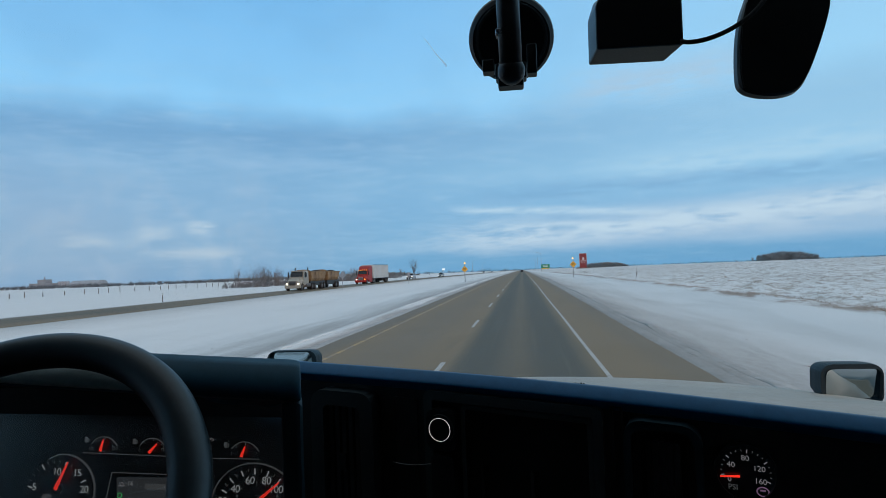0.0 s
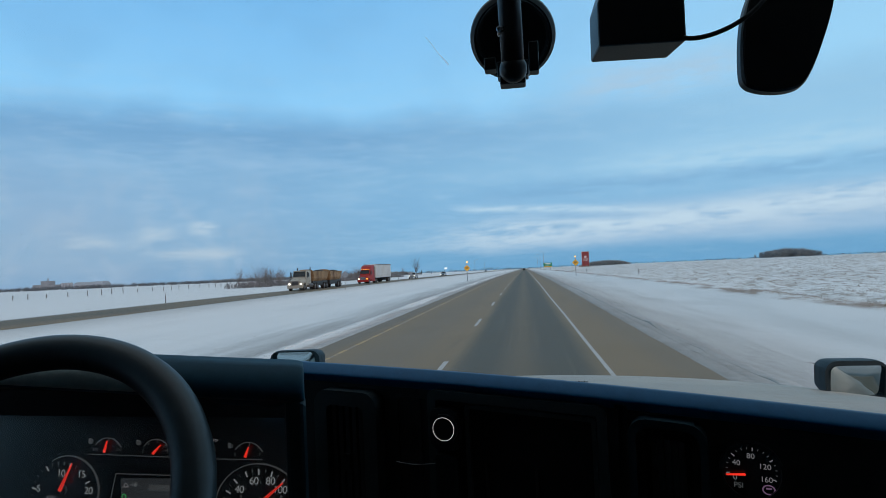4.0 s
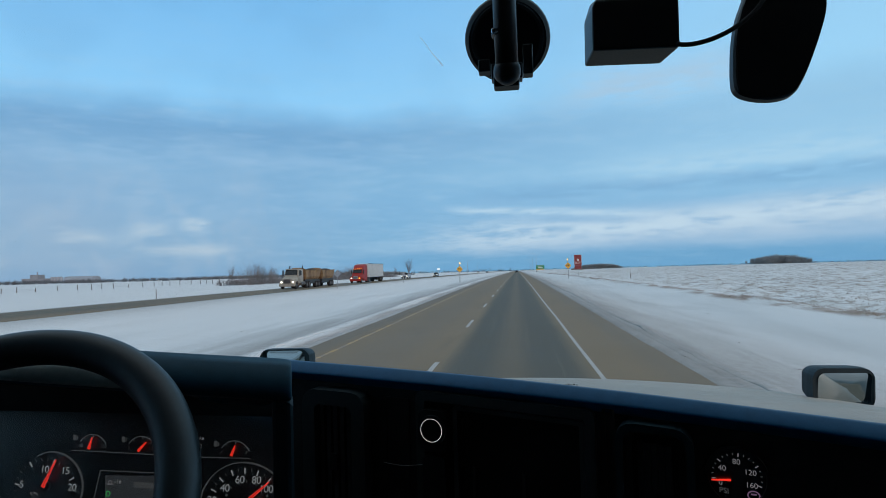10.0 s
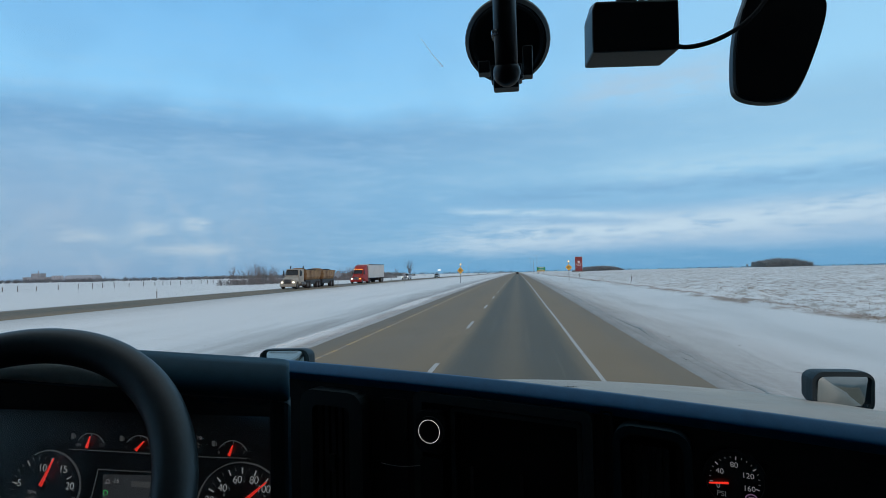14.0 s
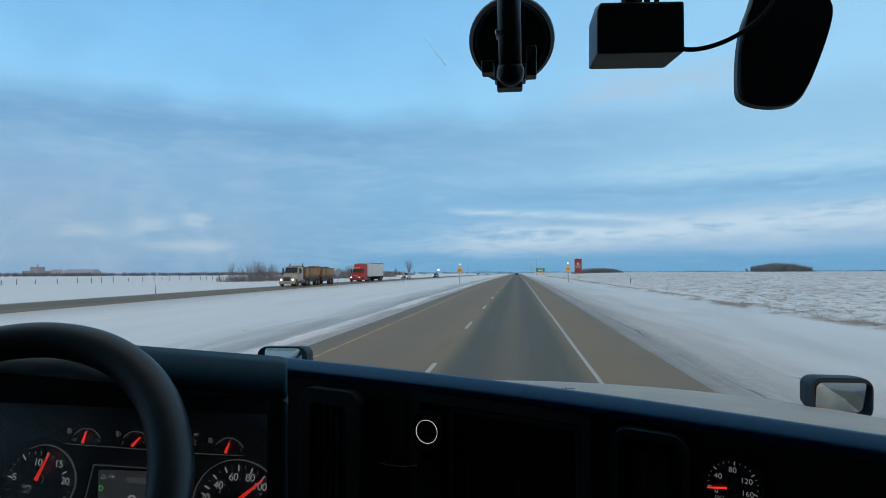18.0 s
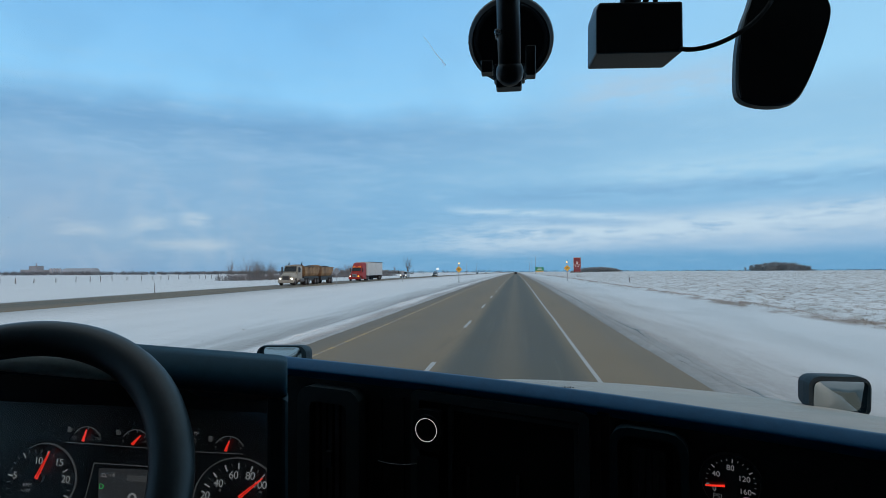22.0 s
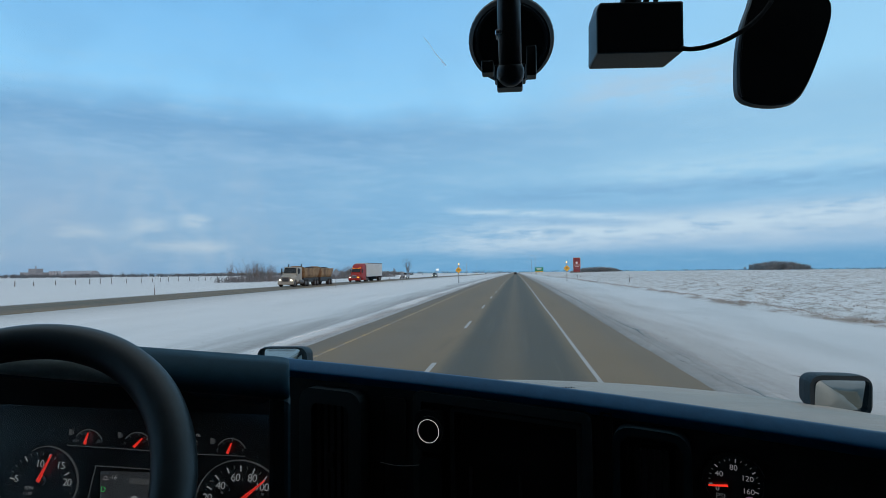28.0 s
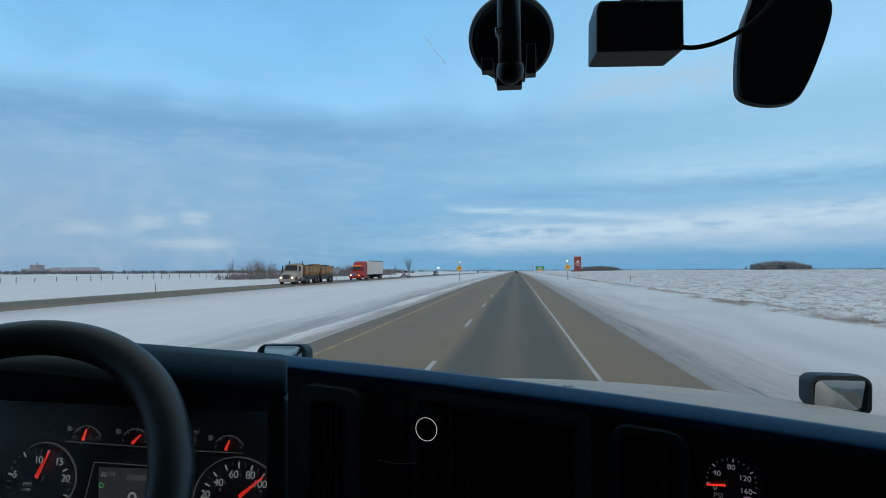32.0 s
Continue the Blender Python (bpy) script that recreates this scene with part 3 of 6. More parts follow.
xs = sorted(set([-v for v in spread(46.0, 4500.0, 1.2, 1.16, 500.0)] + [-46 + 0.6 * i for i in range(14)] + [FAR_L - 0.12, FAR_L - 0.08, FAR_R + 0.08, FAR_R + 0.12]
                + [-37.5 + 1.0 * i for i in range(1, 9)] + [-28.5 + 0.75 * i for i in range(29)] + [NEAR_L - 0.12, NEAR_L - 0.08, NEAR_R + 0.08, NEAR_R + 0.12, -3.0, 0.0]
                + [4.2 + 0.45 * i for i in range(48)] + spread(25.8, 4500.0, 0.5, 1.04, 500.0)))
ys = sorted(set([-v for v in spread(12.0, 4500.0, 3.0, 1.3, 600.0)] + [-12 + 2.0 * i for i in range(10)] + spread(8.0, 4600.0, 0.6, 1.014, 400.0)))
verts, faces = sheet(xs, ys, ground_z)
me = bpy.data.meshes.new("ground")
me.from_pydata(verts, [], faces)
me.polygons.foreach_set("use_smooth", [True] * len(faces))
me.materials.append(SNOW)
ground = tagged(new("ground", me), "wind-packed snow over prairie fields and highway ditches", "ground", kind="structure")

road_ys = sorted(set([-v for v in spread(0.0, 2500.0, 10.0, 1.3, 300.0)] + spread(0.0, 4200.0, 2.0, 1.05, 250.0)))


def road_sheet(name, x0, x1, mat, label, top):
    bm = bmesh.new()
    w = x1 - x0
    cross = [(x0 - 0.06, -0.10), (x0, top - 0.012), (x0 + 0.15, top)] + [(x0 + w * k / 12, top + 0.03 * math.sin(math.pi * k / 12)) for k in range(1, 12)] + [(x1 - 0.15, top), (x1, top - 0.012), (x1 + 0.06, -0.10)]
    loft(bm, [[(x, y, rise(y) + z) for x, z in cross] for y in road_ys], closed=False)
    return solo(name, bm, mat, label, "road", kind="structure", smooth=True)


def road_top(x, y, x0, x1, top):
    return rise(y) + top + 0.03 * math.sin(math.pi * (x - x0) / (x1 - x0))


road = road_sheet("road", NEAR_L, NEAR_R, ROAD, "sanded two-lane asphalt carriageway with paved shoulders", 0.0)
road_far = road_sheet("road_opposite", FAR_L, FAR_R, ROAD_FAR, "grey asphalt carriageway across the snowy median", 0.02)


def stripe(name, x, y0, y1, width, mat, parent, x0, x1, top, wander=0.0):
    cuts = [y0] + [y for y in road_ys if y0 < y < y1] + [y1]
    bm = bmesh.new()
    loops = []
    for y in cuts:
        c = x + wander * noise.noise(Vector((x, y * 0.08, 0)))
        loops.append([(c + s * width / 2, y, road_top(c, y, x0, x1, top) + 0.005) for s in (-1, 1)])
    loft(bm, loops, closed=False)
    return part(name, bm, mat, parent)


stripe("edge_line", 1.68, -60.0, 1500.0, 0.095, LINE_WHITE, road, NEAR_L, NEAR_R, 0.0, 0.03)
stripe("median_line", -5.42, -60.0, 1500.0, 0.12, LINE_YELLOW, road, NEAR_L, NEAR_R, 0.0, 0.03)
for i in range(45):
    y0 = -36.5 + 12.0 * i
    stripe("lane_dash", -2.02, y0, y0 + 3.2, 0.12, LINE_WHITE, road, NEAR_L, NEAR_R, 0.0)
stripe("edge_line", -36.0, -60.0, 1200.0, 0.12, LINE_WHITE, road_far, FAR_L, FAR_R, 0.02)
stripe("median_line", -29.7, -60.0, 1200.0, 0.12, LINE_YELLOW, road_far, FAR_L, FAR_R, 0.02)


# ---- plants ----
def branches(rng, height, stems, spread_, depth, lean=0.25):
    """Segments of a leafless plant: (start, end, r0, r1, level)."""
    segs = []

    def grow(p, d, length, r, level):
        n = 3
        for k in range(n):
            d = (d + Vector((rng.uniform(-1, 1), rng.uniform(-1, 1), rng.uniform(-0.3, 0.6))) * 0.16).normalized()
            q = p + d * (length / n)
            segs.append((p, q, r, r * 0.82, level))
            p, r = q, r * 0.82
            if level < depth:
                for _ in range(2 if level == 0 else 1 + (rng.random() < 0.6)):
                    side = Vector((rng.uniform(-1, 1), rng.uniform(-1, 1), rng.uniform(0.2, 1.0)))
                    grow(p, (d * 0.7 + side.normalized() * 0.75).normalized(), length * rng.uniform(0.42, 0.66), r * 0.55, level + 1)

    for _ in range(stems):
        a = rng.uniform(0, 6.283)
        o = Vector((math.cos(a), math.sin(a), 0)) * rng.uniform(0, spread_)
        d = Vector((math.cos(a) * lean * rng.random(), math.sin(a) * lean * rng.random(), 1)).normalized()
        h = height * rng.uniform(0.6, 1.0)
        grow(o, d, h * 0.72, 0.012 * h + 0.008, 0)
    return segs


def prisms(segs, thick=1.0):
    verts, faces = [], []
    for p, q, r0, r1, _ in segs:
        d = (q - p).normalized()
        s = d.orthogonal().normalized()
        u = d.cross(s)
        b = len(verts)
        for c, r in ((p, r0), (q, r1)):
            for k in range(3):
                a = k * 2.0944
                verts.append(c + (s * math.cos(a) + u * math.sin(a)) * r * thick)
        faces += [(b, b + 1, b + 4, b + 3), (b + 1, b + 2, b + 5, b + 4), (b + 2, b, b + 3, b + 5)]
    return verts, faces


def mesh_of(name, vf, mat):
    me_ = bpy.data.meshes.new(name)
    me_.from_pydata([tuple(v) for v in vf[0]], [], vf[1])
    me_.materials.append(mat)
    return me_


def plant(name, seed, height, stems, spread_, depth, label, category, group, thick=1.0, parts=("stem", "twigs"), lean=0.16):
    """A leafless plant of several stems, each with its own twigs."""
    rng_ = random.Random(seed)
    ob = thing(name, (0, 0, 0), label, category, group)
    for _ in range(stems):
        a_, r_ = rng_.uniform(0, 6.283), rng_.uniform(0, spread_)
        segs = [(p + Vector((math.cos(a_) * r_, math.sin(a_) * r_, 0)), q + Vector((math.cos(a_) * r_, math.sin(a_) * r_, 0)), r0, r1, lv) for p, q, r0, r1, lv in branches(rng_, height, 1, 0.0, depth, lean)]
        lo = [s for s in segs if s[4] == 0 or (depth > 2 and s[4] == 1)]
        hi = [s for s in segs if not (s[4] == 0 or (depth > 2 and s[4] == 1))]
        st = new(parts[0], mesh_of(parts[0], prisms(lo, thick), BARK))
        st.parent = ob
        tw = new(parts[1], mesh_of(parts[1], prisms(hi, thick), TWIG))
        tw.parent = st
    return ob


def settle(ob, x, y, turn, size=1.0, sink=0.05):
    ob.matrix_basis = pose(x, y, ground_z(x, y) - sink, 0, 0, turn) @ Matrix.Scale(size, 4)
    return ob


def copy_to(ob, x, y, turn, size, sink=0.05):
    c = copy_thing(ob, pose(0, 0, 0))
    return settle(c, x, y, turn, size, sink)


rng = random.Random(5)
bush_kinds = [plant("willow_bush", 11 + k, 4.4, 6 + k, 1.1, 2, "leafless willow bush standing in roadside snow", "bush", "willow bushes along the road", 1.1) for k in range(4)]
spots = []
for i in range(84):
    y = 130 + 1.9 * i + rng.uniform(-1.6, 1.6)
    spots.append((-60.0 - abs(rng.gauss(0, 3.5)) - 0.012 * (y - 130), y))
for i, (x, y) in enumerate(spots):
    s = rng.uniform(0.55, 0.95) * (1.0 + 0.25 * math.sin(y * 0.06))
    if i < 4:
        settle(bush_kinds[i], x, y, rng.uniform(0, 360), s)
    else:
        copy_to(bush_kinds[i % 4], x, y, rng.uniform(0, 360), s)

poplar = plant("poplar_tree", 31, 13.0, 5, 1.6, 3, "tall leafless poplar clump behind a farm shelterbelt", "tree", "", 1.3, ("trunk", "crown"), 0.22)
settle(poplar, -95.0, 520.0, 0, 1.0)
copy_to(poplar, -131.0, 640.0, 80, 0.55)
lone = plant("ash_tree", 37, 9.0, 2, 0.5, 3, "lone leafless tree on the snowy plain", "tree", "", 1.4, ("trunk", "crown"), 0.3)
settle(lone, -455.0, 600.0, 0, 0.9)
copy_to(lone, -485.0, 606.0, 75, 0.65)


def thicket(name, cx, cy, length, width, height, count, seed, label, turn=0.0, dome=True, thick=1.0):
    """A far wood: many bare crowns in one mesh."""
    rg = random.Random(seed)
    verts_, faces_ = [], []
    for _ in range(count):
        u, v = rg.uniform(-1, 1), rg.uniform(-1, 1)
        h = height * rg.uniform(0.78 if dome else 0.55, 1.0) * (math.sqrt(max(0.05, 1 - abs(u) ** 2.1)) if dome else rg.uniform(0.5, 1.0))
        a = radians(turn)
        px_, py_ = u * length / 2, v * width / 2
        x, y = cx + px_ * math.cos(a) - py_ * math.sin(a), cy + px_ * math.sin(a) + py_ * math.cos(a)
        z = ground_z(x, y) - 0.1
        segs = [(Vector((x, y, z)), Vector((x, y, z + h * 0.6)), 0.10, 0.06, 0)]
        for _ in range(18 if dome else 11):
            ang = rg.uniform(0, 6.283)
            t0 = rg.uniform(0.02, 0.6)
            p = Vector((x, y, z + h * t0))
            reach = h * rg.uniform(0.16, 0.34 if not dome else 0.28)
            q = p + Vector((math.cos(ang) * reach, math.sin(ang) * reach, h * rg.uniform(0.14, 0.42 if not dome else 0.30)))
            segs.append((p, q, 0.13, 0.05, 1))
        vv, ff = prisms(segs, thick)
        b = len(verts_)
        verts_ += vv
        faces_ += [tuple(i + b for i in f) for f in ff]
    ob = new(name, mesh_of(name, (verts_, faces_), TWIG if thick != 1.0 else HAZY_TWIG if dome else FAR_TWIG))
    return tagged(ob, label, "trees", kind="stuff")


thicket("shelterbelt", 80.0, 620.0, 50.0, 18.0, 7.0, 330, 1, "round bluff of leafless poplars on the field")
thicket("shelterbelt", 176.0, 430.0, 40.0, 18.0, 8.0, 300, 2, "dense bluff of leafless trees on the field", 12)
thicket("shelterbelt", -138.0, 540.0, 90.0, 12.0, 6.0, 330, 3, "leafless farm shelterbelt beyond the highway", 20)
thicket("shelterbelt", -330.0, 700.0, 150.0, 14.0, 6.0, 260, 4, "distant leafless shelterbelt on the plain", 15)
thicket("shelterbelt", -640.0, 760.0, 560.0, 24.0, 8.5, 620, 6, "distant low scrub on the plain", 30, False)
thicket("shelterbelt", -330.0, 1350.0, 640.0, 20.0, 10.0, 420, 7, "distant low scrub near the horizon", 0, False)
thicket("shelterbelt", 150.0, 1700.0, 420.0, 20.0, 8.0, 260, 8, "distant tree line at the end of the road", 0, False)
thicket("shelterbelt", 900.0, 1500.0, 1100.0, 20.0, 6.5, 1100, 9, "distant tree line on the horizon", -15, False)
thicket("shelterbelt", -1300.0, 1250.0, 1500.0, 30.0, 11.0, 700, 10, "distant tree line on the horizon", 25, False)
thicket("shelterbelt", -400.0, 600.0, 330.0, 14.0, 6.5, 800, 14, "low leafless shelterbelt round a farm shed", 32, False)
thicket("roadside_scrub", -63.5, 210.0, 10.0, 165.0, 2.6, 1900, 12, "low leafless scrub under the willow bushes", 0, False, 0.22)


def spruce(x, y, h, seed):
    rg = random.Random(seed)
    ob = thing("spruce_tree", (x, y, ground_z(x, y) - 0.05), "dark green spruce beside the bare poplars", "tree", "spruces in the shelterbelt")
    part("trunk", tube(bmesh.new(), [(0, 0, 0), (0, 0, h)], [0.14, 0.02], 6), BARK, ob)
    bm = bmesh.new()
    for k in range(int(h * 14)):
        t = rg.random() ** 0.8
        a = rg.uniform(0, 6.283)
        r = (1 - t) * h * 0.24 * rg.uniform(0.6, 1.05) + 0.05
        zc = h * (0.08 + 0.9 * t)
        d = Vector((math.cos(a), math.sin(a), 0))
        s = Vector((-d.y, d.x, 0)) * (0.16 * r + 0.1)
        bm.faces.new([bm.verts.new(v) for v in (Vector((0, 0, zc + 0.2)), d * r * 0.6 + s + Vector((0, 0, zc)), d * r + Vector((0, 0, zc - 0.3)), d * r * 0.6 - s + Vector((0, 0, zc - 0.05)))])
    part("crown", bm, SPRUCE, ob)


for k, (x, y, h) in enumerate(((-89.0, 515.0, 4.6), (-81.0, 520.0, 3.8), (-101.0, 510.0, 4.0))):
    spruce(x, y, h, 60 + k)


def stubble():
    """Dry straw that pokes through the snow on the field."""
    rg = random.Random(8)
    verts_, faces_ = [], []
    for n_ in range(11500):
        far = rg.random() ** 1.7
        y = 16 + far * 260
        x = 13.2 + rg.random() ** 1.2 * (18 + far * 130) if n_ > 1500 else 13.2 + 0.6 * math.sin(y * 0.05) + rg.gauss(0, 0.45)
        dens = noise.noise(Vector((x * 0.12, y * 0.05, 1.0)))
        if dens < 0.02 and rg.random() < 0.85:
            continue
        z = ground_z(x, y)
        size = rg.uniform(0.05, 0.17) * (1 + far * 0.8) * (0.4 + 0.9 * rg.random() ** 2 if n_ <= 1500 else 1.0)
        for _ in range(6):
            a, t = rg.uniform(0, 6.283), rg.uniform(0.4, 2.6)
            p = Vector((x + rg.uniform(-0.3, 0.3), y + rg.uniform(-0.3, 0.3), z - 0.03))
            q = p + Vector((math.cos(a) * t, math.sin(a) * t, 1.0)).normalized() * size
            s = Vector((math.sin(a + 1), math.cos(a + 1), 0)) * (0.012 + 0.014 * far)
            b = len(verts_)
            verts_ += [p - s, p + s, q]
            faces_.append((b, b + 1, b + 2))
    ob = new("dry_stubble", mesh_of("dry_stubble", (verts_, faces_), STRAW))
    return tagged(ob, "tufts of dry straw stubble poking through snow", "dry grass", kind="stuff")


stubble()


def slush():
    """Clods of frozen slush along the paved edges."""
    rg = random.Random(18)
    bm = bmesh.new()
    for _ in range(90):
        y = 8 + rg.random() ** 1.8 * 150
        x = NEAR_R + abs(rg.gauss(0.3, 1.6)) if rg.random() < 0.55 else NEAR_L - abs(rg.gauss(0.2, 0.5))
        r = rg.uniform(0.012, 0.035)
        m = Matrix.Translation((x, y, ground_z(x, y) + 0.2 * r)) @ Matrix.Rotation(rg.gauss(0, 0.25), 4, "Z") @ Matrix.Diagonal((r * rg.uniform(0.7, 1.6), r * rg.uniform(2, 9), r * 0.5, 1))
        bmesh.ops.create_icosphere(bm, subdivisions=1, radius=1, matrix=m)
    for _ in range(70):
        y = 12 + rg.random() ** 1.5 * 90
        x = rg.uniform(-26.0, -8.0) if rg.random() < 0.6 else rg.uniform(5.0, 12.0)
        r = rg.uniform(0.015, 0.05)
        m = Matrix.Translation((x, y, ground_z(x, y) + 0.1 * r)) @ Matrix.Rotation(rg.uniform(0, 3), 4, "Z") @ Matrix.Diagonal((r, r * rg.uniform(1, 4), r * 0.4, 1))
        bmesh.ops.create_icosphere(bm, subdivisions=1, radius=1, matrix=m)
    return solo("slush_clods", bm, material("frozen_slush", (0.40, 0.38, 0.36), 0.8, vary=0.5, scale=3), "grey clods of frozen slush along the pavement edge", "slush", kind="stuff")


slush()


def verge_snow(name, x_edge, side, label):
    """Thin snow that creeps unevenly over the edge of the pavement."""
    bm = bmesh.new()
    loops_ = []
    y = 5.0
    while y < 320.0:
        n1 = noise.noise(Vector((x_edge, y * 0.35, 1.0)))
        n2 = noise.noise(Vector((x_edge, y * 1.7, 4.0)))
        n3 = noise.noise(Vector((x_edge, y * 0.07, 9.0)))
        reach = (0.10 if side > 0 else 0.16) + 0.05 * n1 + 0.03 * n2 + 0.06 * n3
        xi = x_edge - side * max(0.09, reach)
        xo = x_edge + side * 0.45
        top = rise(y)
        loops_.append([(xi, y, top - 0.004), (xi + side * 0.08, y, top + 0.010 + 0.004 * n2), (x_edge, y, top + 0.014 + 0.006 * n1), (x_edge + side * 0.2, y, top + 0.008 + 0.01 * n2), (xo, y, ground_z(xo, y) - 0.02)])
        y += 0.22 + 0.006 * y
    loft(bm, loops_, closed=False)
    return solo(name, bm, SNOW, label, "snow", kind="structure", smooth=True)


def snow_lip(name, x0, side, label):
    """A broken lip of crusted snow that runs beside the pavement."""
    bm = bmesh.new()
    loops_ = []
    y = 6.0
    while y < 260.0:
        n1 = noise.noise(Vector((x0, y * 0.9, 21.0)))
        n2 = noise.noise(Vector((x0, y * 3.1, 24.0)))
        n3 = noise.noise(Vector((x0, y * 0.16, 27.0)))
        x = x0 + side * (0.22 * n3 + 0.10 * n1 + 0.04 * n2)
        h = max(0.0, 0.012 + 0.05 * n3 + 0.035 * n1 + 0.015 * n2)
        g = ground_z(x, y)
        outer = x + side * (0.55 + 0.2 * n1)
        loops_.append([(x - side * 0.02, y, g - 0.02), (x, y, g + h * 0.5), (x + side * 0.03, y, g + h), (x + side * 0.20, y, g + h * 0.8), (outer, y, ground_z(outer, y) - 0.02)])
        y += 0.16 + 0.006 * y
    loft(bm, loops_, closed=False)
    return solo(name, bm, SNOW, label, "snow", kind="structure")


snow_lip("verge_snow_lip_right", NEAR_R + 0.60, 1, "broken lip of crusted snow beside the pavement")
snow_lip("verge_snow_lip_left", NEAR_L - 0.85, -1, "broken lip of crusted snow beside the pavement")
verge_snow("verge_snow_right", NEAR_R, 1, "ragged snow crust on the pavement edge")
verge_snow("verge_snow_left", NEAR_L, -1, "ragged snow crust on the pavement edge")


# ---- roadside things ----
def fence():
    ob = thing("wire_fence", (-92.0, 80.0, ground_z(-92.0, 80.0)), "weathered wooden post and wire fence in snow", "fence")
    base = Vector(ob.location)
    tops = []
    rg = random.Random(3)
    for i in range(26):
        x, y = -92.0 - 0.05 * i, 74.0 + 4.6 * i + 1.1 * math.sin(i * 5.1)
        z = ground_z(x, y)
        h = 1.15 + rg.uniform(-0.3, 0.15)
        p0 = Vector((x, y, z - 0.15)) - base
        p1 = Vector((x + rg.uniform(-0.05, 0.05), y + rg.uniform(-0.05, 0.05), z + h)) - base
        part("post", tube(bmesh.new(), [p0, p1], [0.085, 0.075], 7), WOOD, ob)
        tops.append((p0, p1))
    for f in (0.45, 0.7, 0.95):
        part("wire", tube(bmesh.new(), [a.lerp(b, f) for a, b in tops], 0.006, 4), STEEL, ob)


fence()


def diamond_sign(x, y, turn, arm):
    ob = thing("warning_sign", (x, y, ground_z(x, y) - 0.02), "yellow diamond warning sign with lit flashing beacon on grey post", "road sign", "warning signs beside the highway")
    ob.rotation_euler = (0, 0, radians(turn))
    bm = bmesh.new()
    loft(bm, [[(s * 0.075, t * 0.055, z) for s, t in ((-1, -1), (1, -1), (1, 1), (-1, 1))] for z in (0.0, 1.5, 4.0)])
    part("post", bm, STEEL, ob)
    part("foot", box(bmesh.new(), (-0.14, -0.14, 0), (0.14, 0.14, 0.10), 0.02), STEEL, ob)
    bm = bmesh.new()
    box(bm, (-0.50, -0.010, -0.50), (0.50, 0.010, 0.50), 0.004, 1, Matrix.Translation((0, -0.09, 2.75)) @ Matrix.Rotation(radians(45), 4, "Y"))
    plate = part("plate", bm, SIGN_YELLOW, ob)
    for dz, w in ((0.16, 0.62), (0.0, 0.80), (-0.17, 0.50)):
        part("lettering_bar", box(bmesh.new(), (-w / 2, -0.106, 2.72 + dz), (w / 2, -0.102, 2.80 + dz)), BLACK_PAINT, plate)
    part("arm", tube(bmesh.new(), [(0, 0, 3.9), (arm * 0.16, 0, 4.02)], 0.03, 6), STEEL, ob)
    bm = bmesh.new()
    tube(bm, [(arm * 0.16, 0.10, 4.05), (arm * 0.16, -0.06, 4.05)], 0.17, 16)
    hous = part("beacon_housing", bm, SIGN_YELLOW, ob)
    bm = bmesh.new()
    bmesh.ops.create_uvsphere(bm, u_segments=12, v_segments=8, radius=0.15, matrix=Matrix.Translation((arm * 0.16, -0.07, 4.05)) @ Matrix.Diagonal((1, 0.4, 1, 1)))
    part("beacon_lens", bm, BEACON, hous, smooth=True)
    part("solar_cell", box(bmesh.new(), (-0.2, -0.12, 4.28), (0.2, 0.16, 4.31), 0.005, 1), FACE, ob)


diamond_sign(-12.2, 128.0, 0, 0.35)
diamond_sign(10.8, 130.0, 0, -0.35)


def back_sign(x, y, h, plate):
    ob = thing("sign_post", (x, y, ground_z(x, y) - 0.02), "sign seen from behind on a slim grey post", "road sign", "median signs")
    part("post", tube(bmesh.new(), [(0, 0, 0), (0, 0, h)], 0.04, 8), STEEL, ob)
    bm = bmesh.new()
    if plate == "diamond":
        box(bm, (-0.42, -0.008, -0.42), (0.42, 0.008, 0.42), 0.003, 1, Matrix.Translation((0, 0.06, h - 0.5)) @ Matrix.Rotation(radians(45), 4, "Y"))
    else:
        box(bm, (-0.3, 0.04, h - 0.75), (0.3, 0.056, h), 0.02, 2)
    part("plate", bm, STEEL, ob)


back_sign(-26.4, 86.0, 2.7, "diamond")
back_sign(-24.5, 128.0, 2.4, "plate")


def marker(x, y, h=1.1):
    ob = thing("delineator_post", (x, y, ground_z(x, y) - 0.02), "slim dark delineator post in the snow", "post", "delineator posts")
    part("post", box(bmesh.new(), (-0.05, -0.02, 0), (0.05, 0.02, h), 0.01, 1), WOOD, ob)
    part("reflector", box(bmesh.new(), (-0.04, -0.026, h - 0.25), (0.04, -0.021, h - 0.06)), SIGN_WHITE, ob)


for x, y in ((-41.0, 64.0), (-40.0, 118.0), (17.5, 96.0), (15.0, 150.0), (-40.5, 190.0)):
    marker(x, y)


